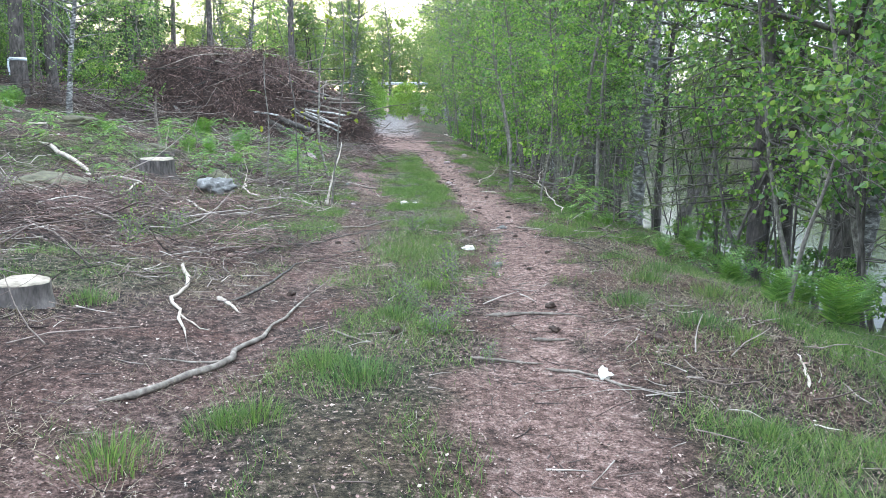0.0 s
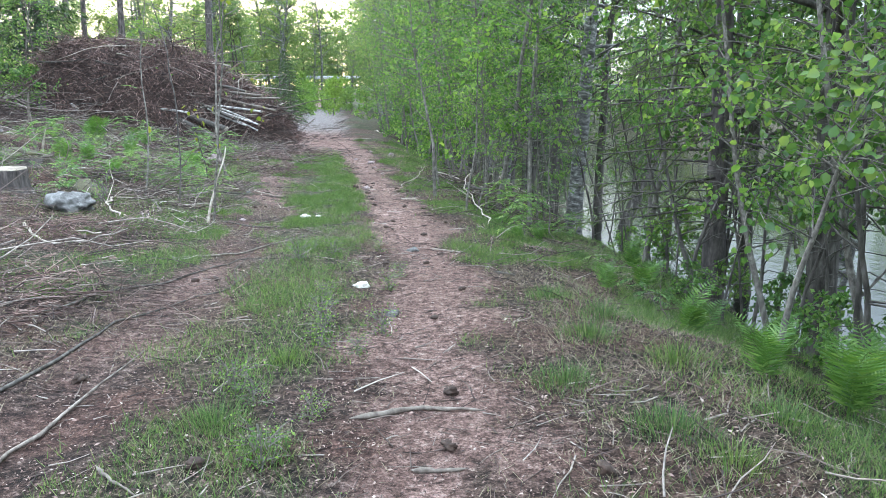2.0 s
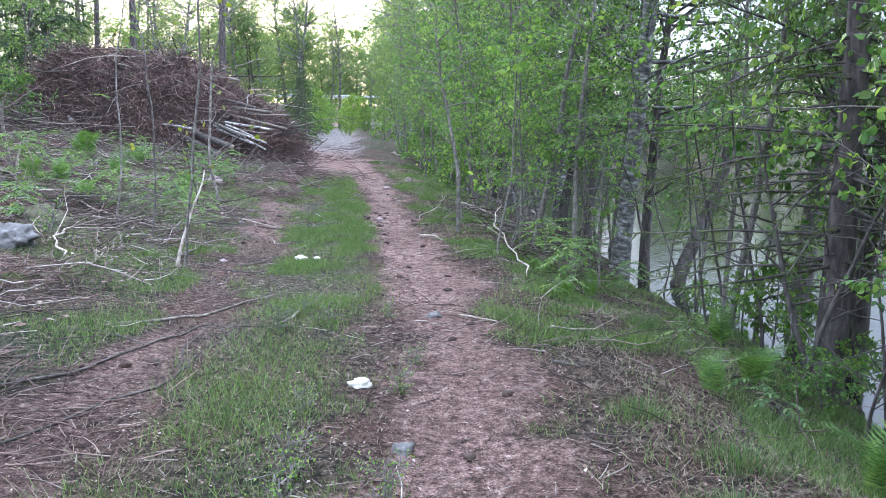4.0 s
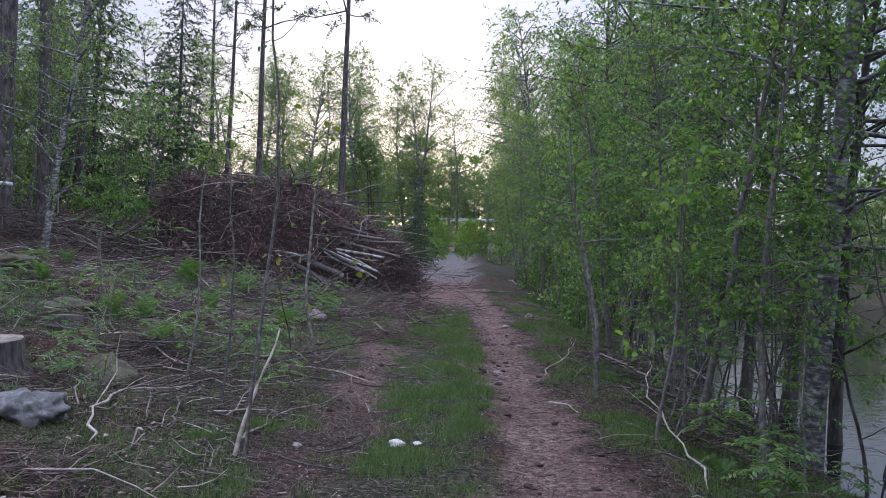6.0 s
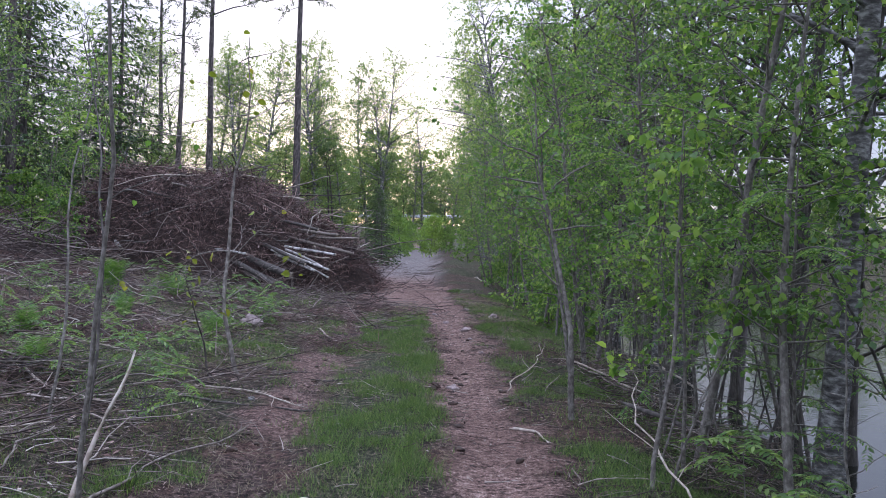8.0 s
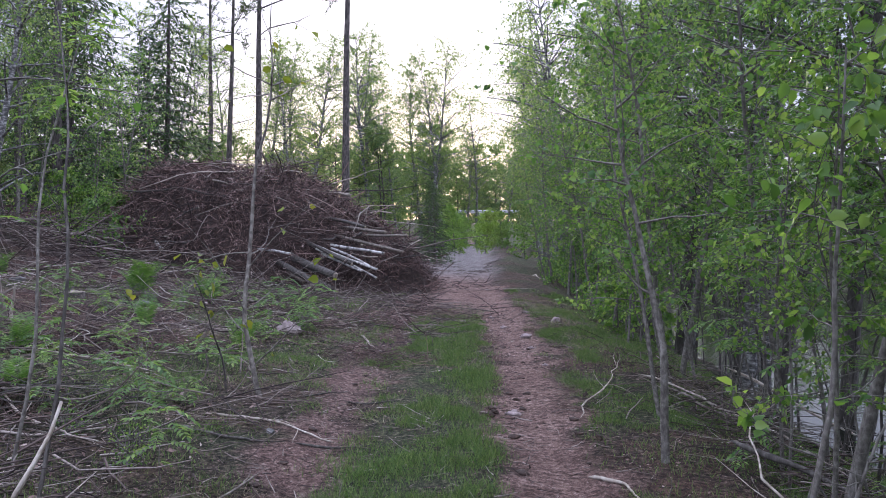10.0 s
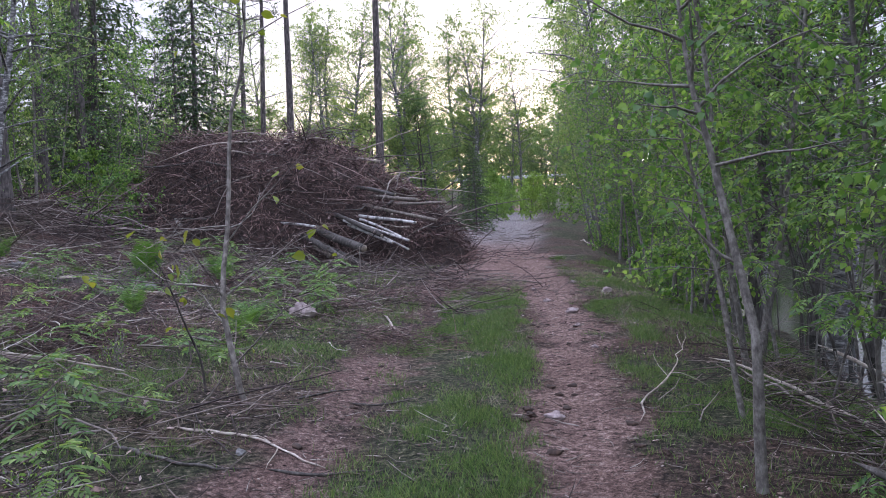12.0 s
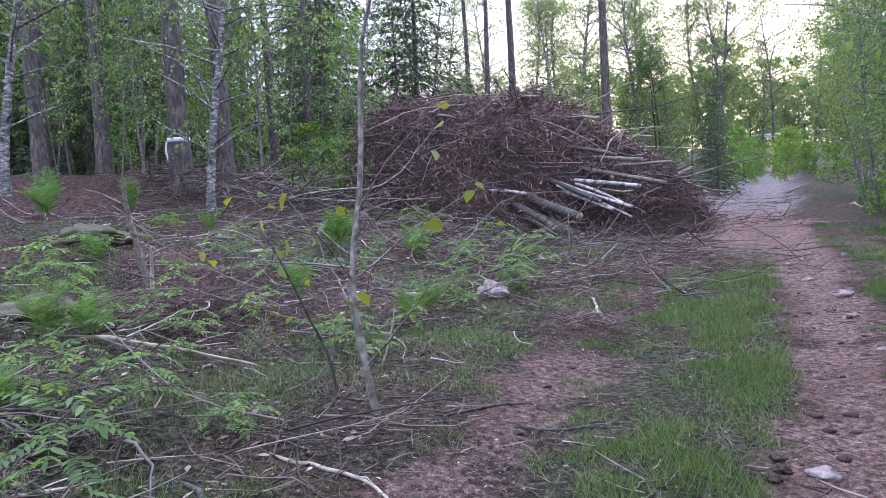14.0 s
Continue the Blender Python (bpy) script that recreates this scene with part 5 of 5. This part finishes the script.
for i, (x, y, k, n_) in enumerate(((2.09, 8.0, 0.75, 9), (2.35, 7.7, 0.95, 11), (2.14, 9.3, 0.85, 10), (2.3, 11.2, 0.75, 9), (1.8, 10.6, 0.6, 8), (2.84, 9.5, 0.85, 10), (2.65, 8.1, 0.9, 10), (2.9, 6.9, 0.9, 10), (1.65, 13.9, 0.55, 8), (1.9, 15.2, 0.5, 8), (1.2, 14.6, 0.5, 7), (1.3, 13.2, 0.5, 7), (2.5, 12.4, 0.7, 8))):
    fern(x, y, k * 0.72, n_, 18, "green fern with arching fronds on the bank", 50 + i)


# ---- road at the end of the track ----
def build_guardrail():
    root = tagged(new("guardrail"), "galvanised road guardrail on posts above the bank", "guardrail")
    y = 88.2
    root.location = (-12, y, float(ground_z(-12, y)))
    steel, n, l, b = material("galvanised_steel", 0.6, 0.5)
    l.new(ramp(n, l, noise_out(n, l, 3, 4), [(0.3, (0.36, 0.38, 0.4)), (0.7, (0.5, 0.52, 0.54))]), b.inputs["Base Color"])
    prof = ((0.0, 0.45), (-0.06, 0.5), (-0.06, 0.57), (0.0, 0.61), (-0.06, 0.65), (-0.06, 0.72), (0.0, 0.77))
    v = [(x, p[0] + t, p[1]) for x in (-40.0, 32.0) for t in (0.0, 0.004) for p in prof]
    k = len(prof)
    q = [(i, i + 1, 2 * k + i + 1, 2 * k + i) for i in range(k - 1)] + [(k + i + 1, k + i, 3 * k + i, 3 * k + i + 1) for i in range(k - 1)]
    part("rail", mesh_of("rail", v, q, mat=steel), root)
    bm = bmesh.new()
    bmesh.ops.create_cube(bm, size=1.0, matrix=pose(0, 0.06, 0.25) @ Matrix.Diagonal((0.1, 0.06, 0.95, 1)))
    me = bpy.data.meshes.new("post")
    bm.to_mesh(me)
    bm.free()
    me.materials.append(steel)
    for i in range(19):
        part("post", me, root).location = (-40 + 4 * i, 0, 0)


build_guardrail()


def build_ribbon():
    """Pale marking ribbon round the thick pine, with a hanging end."""
    m, n, l, b = material("pale_ribbon", 0.6)
    l.new(ramp(n, l, noise_out(n, l, 20, 3), [(0.3, (0.6, 0.66, 0.72)), (0.7, (0.78, 0.82, 0.86))]), b.inputs["Base Color"])
    root = tagged(new("marking_ribbon"), "pale blue-white ribbon tied round a pine trunk", "ribbon")
    root.location = (-15.4, 26.7, 3.1)
    ang = np.linspace(0, 2 * math.pi, 25)[:-1]
    ring = lambda rr, z: [(rr * math.cos(a), rr * math.sin(a), z) for a in ang]
    v = ring(0.262, -0.05) + ring(0.262, 0.05) + ring(0.25, 0.05) + ring(0.25, -0.05)
    q = [(o * 24 + j, o * 24 + (j + 1) % 24, ((o + 1) % 4) * 24 + (j + 1) % 24, ((o + 1) % 4) * 24 + j) for o in range(4) for j in range(24)]
    part("band", mesh_of("band", v, q, mat=m), root)
    zs = np.linspace(0.0, -0.5, 8)
    v = [(-0.19 + dx + 0.015 * math.sin(z * 9), -0.2 + dy + 0.02 * math.sin(z * 7), z) for z in zs for dx, dy in ((-0.035, 0.0), (0.035, 0.0), (0.035, 0.004), (-0.035, 0.004))]
    q = [(4 * i + j, 4 * i + (j + 1) % 4, 4 * i + 4 + (j + 1) % 4, 4 * i + 4 + j) for i in range(7) for j in range(4)]
    part("tail", mesh_of("tail", v, q, mat=m), root)


build_ribbon()


# ---- ground cover ----
def scatter(n, x0, x1, y0, y1, r, near=1.0):
    """Points, denser near the walk."""
    y = y0 + (y1 - y0) * r.uniform(0, 1, n) ** near
    return r.uniform(x0, x1, n) + path_x(y), y


def blades(name, n, box, keep, height, width, mat, label, seed, lean=0.5):
    r = np.random.default_rng(seed)
    x, y = scatter(n, *box, r, 1.25)
    ok = r.uniform(0, 1, n) < keep(x, y)
    x, y = x[ok], y[ok]
    n = len(x)
    h = r.uniform(*height, n) * (0.6 + 0.8 * vnoise(x, y, 0.45, 61))
    w = width * (1 + 0.05 * np.maximum(y - 10, 0)) * r.uniform(0.7, 1.3, n)
    a, b = r.uniform(0, 6.283, n), r.uniform(0, 6.283, n)
    base = np.stack([x, y, ground_z(x, y) - 0.005], axis=1)
    side = np.stack([np.cos(a), np.sin(a), np.zeros(n)], axis=1) * w[:, None] * 0.5
    k = lean * r.uniform(0.2, 1.3, n) * h
    tip = base + np.stack([np.cos(b) * k, np.sin(b) * k, h], axis=1)
    v = np.stack([base - side, base + side, tip], axis=1).reshape(-1, 3)
    return tagged(new(name, mesh_of(name, v, None, np.arange(len(v)).reshape(-1, 3), mat)), label, "grass", kind="stuff")


blades("grass", 2300000, (-8, 4.2, 3.6, 32), lambda x, y: zones(x, y)[1] ** 1.1 * (1 - 0.6 * smooth(1.1, 1.5, path_x(y) - x)) * smooth(0.25, 0.75, 0.6 * vnoise(x, y, 0.3, 62) + 0.4 * vnoise(x, y, 0.9, 64)) * 0.95, (0.025, 0.09), 0.0042, GRASS, "short green grass on the strip and verges", 1, 0.8)
blades("dry_grass", 420000, (-8, 4.0, 3.6, 30), lambda x, y: (1 - zones(x, y)[0]) * np.maximum.reduce([smooth(0.4, 0.7, vnoise(x, y, 0.9, 63)) * 0.5, 0.75 * smooth(1.25, 1.7, x - path_x(y)) * (1 - smooth(2.4, 3.2, x - path_x(y))) * (1 - smooth(10, 14, y)), smooth(21, 25, y) * smooth(1.5, 1.9, x - path_x(y)) * (1 - smooth(2.8, 3.4, x - path_x(y)))]), (0.015, 0.06), 0.0038, DRY_GRASS, "withered pale grass among litter", 2, 2.2)



def build_litter():
    r = np.random.default_rng(3)
    x, y = scatter(80000, -8, 3.4, 3.6, 28, r, 1.45)
    n = len(x)
    ok = r.uniform(0, 1, n) > 0.8 * zones(x, y)[1]
    x, y = x[ok], y[ok]
    n = len(x)
    k = r.uniform(0.008, 0.034, n) * (1 + 0.03 * np.maximum(y - 8, 0))
    far = r.uniform(0, 1, n) < 0.12
    y[far] = r.uniform(24, 46, far.sum())
    x[far] = path_x(y[far]) + r.uniform(-3.5, 2.6, far.sum())
    c = np.stack([x, y, ground_z(x, y) + 0.006], axis=1)
    k = np.where(far, k * 1.5, k)
    v, q = leaves(c, r.normal(0, 1, (n, 3)) * np.array([1, 1, 0.18]), r.normal(0, 0.3, (n, 3)) + np.array([0, 0, 1]), k, k * r.uniform(0.12, 0.6, n))
    m = 120000
    x2, y2 = scatter(m, -4.5, 3.4, 3.8, 14, r, 1.2)
    k2 = r.uniform(0.006, 0.019, m)
    fine = leaves(np.stack([x2, y2, ground_z(x2, y2) + 0.004], axis=1), r.normal(0, 1, (m, 3)) * np.array([1, 1, 0.25]), r.normal(0, 0.45, (m, 3)) + np.array([0, 0, 1]), k2, k2 * r.uniform(0.15, 0.7, m))
    v, q = join([(v, q), fine])
    tagged(new("leaf_litter", mesh_of("leaf_litter", v, q, mat=LITTER)), "dead leaves and wood chips on the soil", "litter", kind="stuff")


def build_slash():
    r = np.random.default_rng(4)

    def lot(n, u0, u1, y0, y1, length, radius, lift, k=4):
        y = r.uniform(y0, y1, n)
        x = path_x(y) - r.uniform(u0, u1, n)
        keep = r.uniform(0, 1, n) < 0.25 + 0.9 * smooth(0.35, 0.7, vnoise(x, y, 1.6, 71))
        x, y = x[keep], y[keep]
        n = len(x)
        a = r.normal(0.1, 1.15, n) + math.pi * (r.uniform(0, 1, n) < 0.5)
        w = np.stack([np.cos(a), np.sin(a), r.normal(0.03, 0.12, n)], axis=1)
        size = r.uniform(*length, n)
        P = wander(np.stack([x, y, ground_z(x, y) + r.uniform(0, lift, n)], axis=1), w, size, k, 0.2, 0.0, r)
        P[:, :, 2] = np.maximum(P[:, :, 2], ground_z(P[:, :, 0], P[:, :, 1]) + 0.004)
        return tubes(P, r.uniform(*radius, n)[:, None] * np.linspace(1, 0.4, k)[None], 3)

    v, q = join([lot(8000, 1.5, 11, 4, 30, (0.15, 0.7), (0.003, 0.008), 0.07), lot(6000, 1.4, 8, 4, 24, (0.06, 0.3), (0.002, 0.006), 0.05, 3), lot(900, 2.0, 12, 8, 31, (0.6, 1.6), (0.006, 0.013), 0.12, 5), lot(5200, -1.7, 1.7, 3.6, 26, (0.04, 0.2), (0.002, 0.005), 0.004, 3),
                 lot(1500, -3.4, -1.4, 4, 28, (0.1, 0.6), (0.003, 0.007), 0.03), lot(1300, 0.3, 4.2, 23.5, 29.5, (0.3, 1.3), (0.004, 0.012), 0.08, 4), lot(900, -3.6, -2.3, 15.5, 22, (0.15, 0.7), (0.003, 0.007), 0.3, 4), lot(700, -1.4, 2.2, 25, 44, (0.2, 1.0), (0.005, 0.012), 0.02, 4), lot(900, 3, 13, 24, 31, (0.6, 1.8), (0.006, 0.014), 0.25, 5), lot(700, 7.5, 13.5, 26.5, 31, (1.0, 2.8), (0.008, 0.018), 0.55, 5)])
    tagged(new("slash", mesh_of("slash", v, q, mat=TWIGS)), "grey and brown logging slash strewn over the ground", "twigs", kind="stuff")
    v, q = join([lot(520, 1.7, 9, 9, 27, (0.15, 0.7), (0.005, 0.01), 0.09, 4), lot(110, 2.2, 11, 14, 30, (0.6, 1.7), (0.008, 0.016), 0.14, 6), lot(500, 1.5, 6, 4, 14, (0.08, 0.4), (0.003, 0.008), 0.03, 4), lot(420, -3.2, 1.4, 4, 24, (0.06, 0.28), (0.003, 0.006), 0.006, 3)])
    tagged(new("bleached_sticks", mesh_of("bleached_sticks", v, q, mat=PALE_STICKS)), "bleached sticks scattered over slope and track", "twigs", kind="stuff")
    # heaps of withered spruce tops
    spots = np.array([(-3.9, 10.3), (-4.9, 11.4), (-4.4, 9.4), (-2.3, 9.6), (-5.6, 13.4), (-3.4, 12.3), (-4.2, 25.0), (-3.6, 26.5), (-4.8, 23.6), (-5.2, 16.6), (-6.4, 19.6), (-3.3, 21.6)])
    own = np.repeat(np.arange(len(spots)), 520)
    off = r.normal(0, 0.42, (len(own), 2)) * np.array([1.3, 0.8])
    x, y = spots[own, 0] + off[:, 0], spots[own, 1] + off[:, 1]
    top = 0.2 * np.exp(-3 * (off ** 2).sum(1))
    P = wander(np.stack([x, y, ground_z(x, y) + top * r.uniform(0.2, 1, len(own))], axis=1), r.normal(0, 1, (len(own), 3)) * np.array([1, 1, 0.2]), r.uniform(0.1, 0.45, len(own)), 4, 0.2, 0.06, r)
    P[:, :, 2] = np.maximum(P[:, :, 2], ground_z(P[:, :, 0], P[:, :, 1]) + 0.004)
    v, q = tubes(P, r.uniform(0.002, 0.005, len(own))[:, None] * np.linspace(1, 0.4, 4)[None], 3)
    tagged(new("withered_brush", mesh_of("withered_brush", v, q, mat=PILE_TWIGS)), "low heaps of withered reddish-brown spruce twigs", "twigs", kind="stuff")
    n = 7000
    y = r.uniform(9, 27, n)
    x = path_x(y) - r.uniform(1.7, 9, n)
    c = np.stack([x, y, ground_z(x, y) + r.uniform(0.005, 0.03, n)], axis=1)
    k = r.uniform(0.03, 0.1, n)
    v, q = leaves(c, r.normal(0, 1, (n, 3)) * np.array([1, 1, 0.15]), r.normal(0, 0.35, (n, 3)) + np.array([0, 0, 1]), k, k * r.uniform(0.15, 0.5, n))
    tagged(new("bark_scraps", mesh_of("bark_scraps", v, q, mat=LITTER)), "scraps of bark and wood on the cleared slope", "litter", kind="stuff")


build_litter()
build_slash()


def tuft_mesh(seed):
    r = np.random.default_rng(seed)
    n = 420
    a, b, d = r.uniform(0, 6.283, n), r.uniform(0, 6.283, n), r.uniform(0, 1, n) ** 0.8 * 0.21
    base = np.stack([np.cos(a) * d, np.sin(a) * d, np.full(n, -0.02)], axis=1)
    h = r.uniform(0.06, 0.19, n) * (1.2 - d * 3)
    k = h * r.uniform(0.1, 0.7, n)
    side = np.stack([np.cos(b), np.sin(b), np.zeros(n)], axis=1) * 0.0018
    out = np.stack([np.cos(a), np.sin(a), np.zeros(n)], axis=1)
    mid = base + out * k[:, None] * 0.35 + np.array([0, 0, 1.0]) * h[:, None] * 0.6
    tip = base + out * k[:, None] + np.array([0, 0, 1.0]) * h[:, None]
    v = np.stack([base - side, base + side, mid + side * 0.8, mid - side * 0.8, tip], axis=1).reshape(-1, 3)
    i = np.arange(n) * 5
    return mesh_of("grass_tuft", v, np.stack([i, i + 1, i + 2, i + 3], axis=1), np.stack([i + 3, i + 2, i + 4], axis=1), GRASS)


TUFTS = [tuft_mesh(1), tuft_mesh(2)]  # two looks, placed in turn
for i, (x, y, k) in enumerate(((1.36, 7.25, 1.1), (1.52, 6.96, 0.9), (1.01, 7.94, 1.0), (1.28, 8.75, 1.1), (-0.65, 7.42, 1.0), (-0.36, 7.15, 0.9), (-0.65, 6.11, 1.3), (-0.9, 6.3, 1.1), (-1.04, 5.53, 1.0), (-1.17, 5.46, 0.9), (1.5, 9.3, 1.1), (1.7, 8.3, 1.2), (1.2, 9.9, 1.0), (1.6, 11.6, 1.0), (1.1, 12.2, 0.9), (1.8, 12.4, 1.1),
                               (-2.5, 9.6, 0.9), (-2.7, 7.2, 1.0), (-2.9, 13.8, 0.9), (-2.6, 14.4, 1.0), (1.9, 7.4, 1.0), (2.2, 6.4, 1.1), (1.2, 5.6, 0.9), (-1.5, 5.1, 1.2), (-9.0, 25.0, 1.3), (-10.2, 24.4, 1.3), (-3.4, 12.2, 0.9), (-0.5, 8.3, 0.8))):
    ob = new("grass_tuft", TUFTS[i % 2])
    ob.matrix_basis = pose(*at(x, y), 0, 0, i * 67) @ Matrix.Diagonal((k * 0.85, k * 0.85, k * 0.72, 1))
    tagged(ob, "thick tuft of long green grass", "grass tuft", "grass tufts")
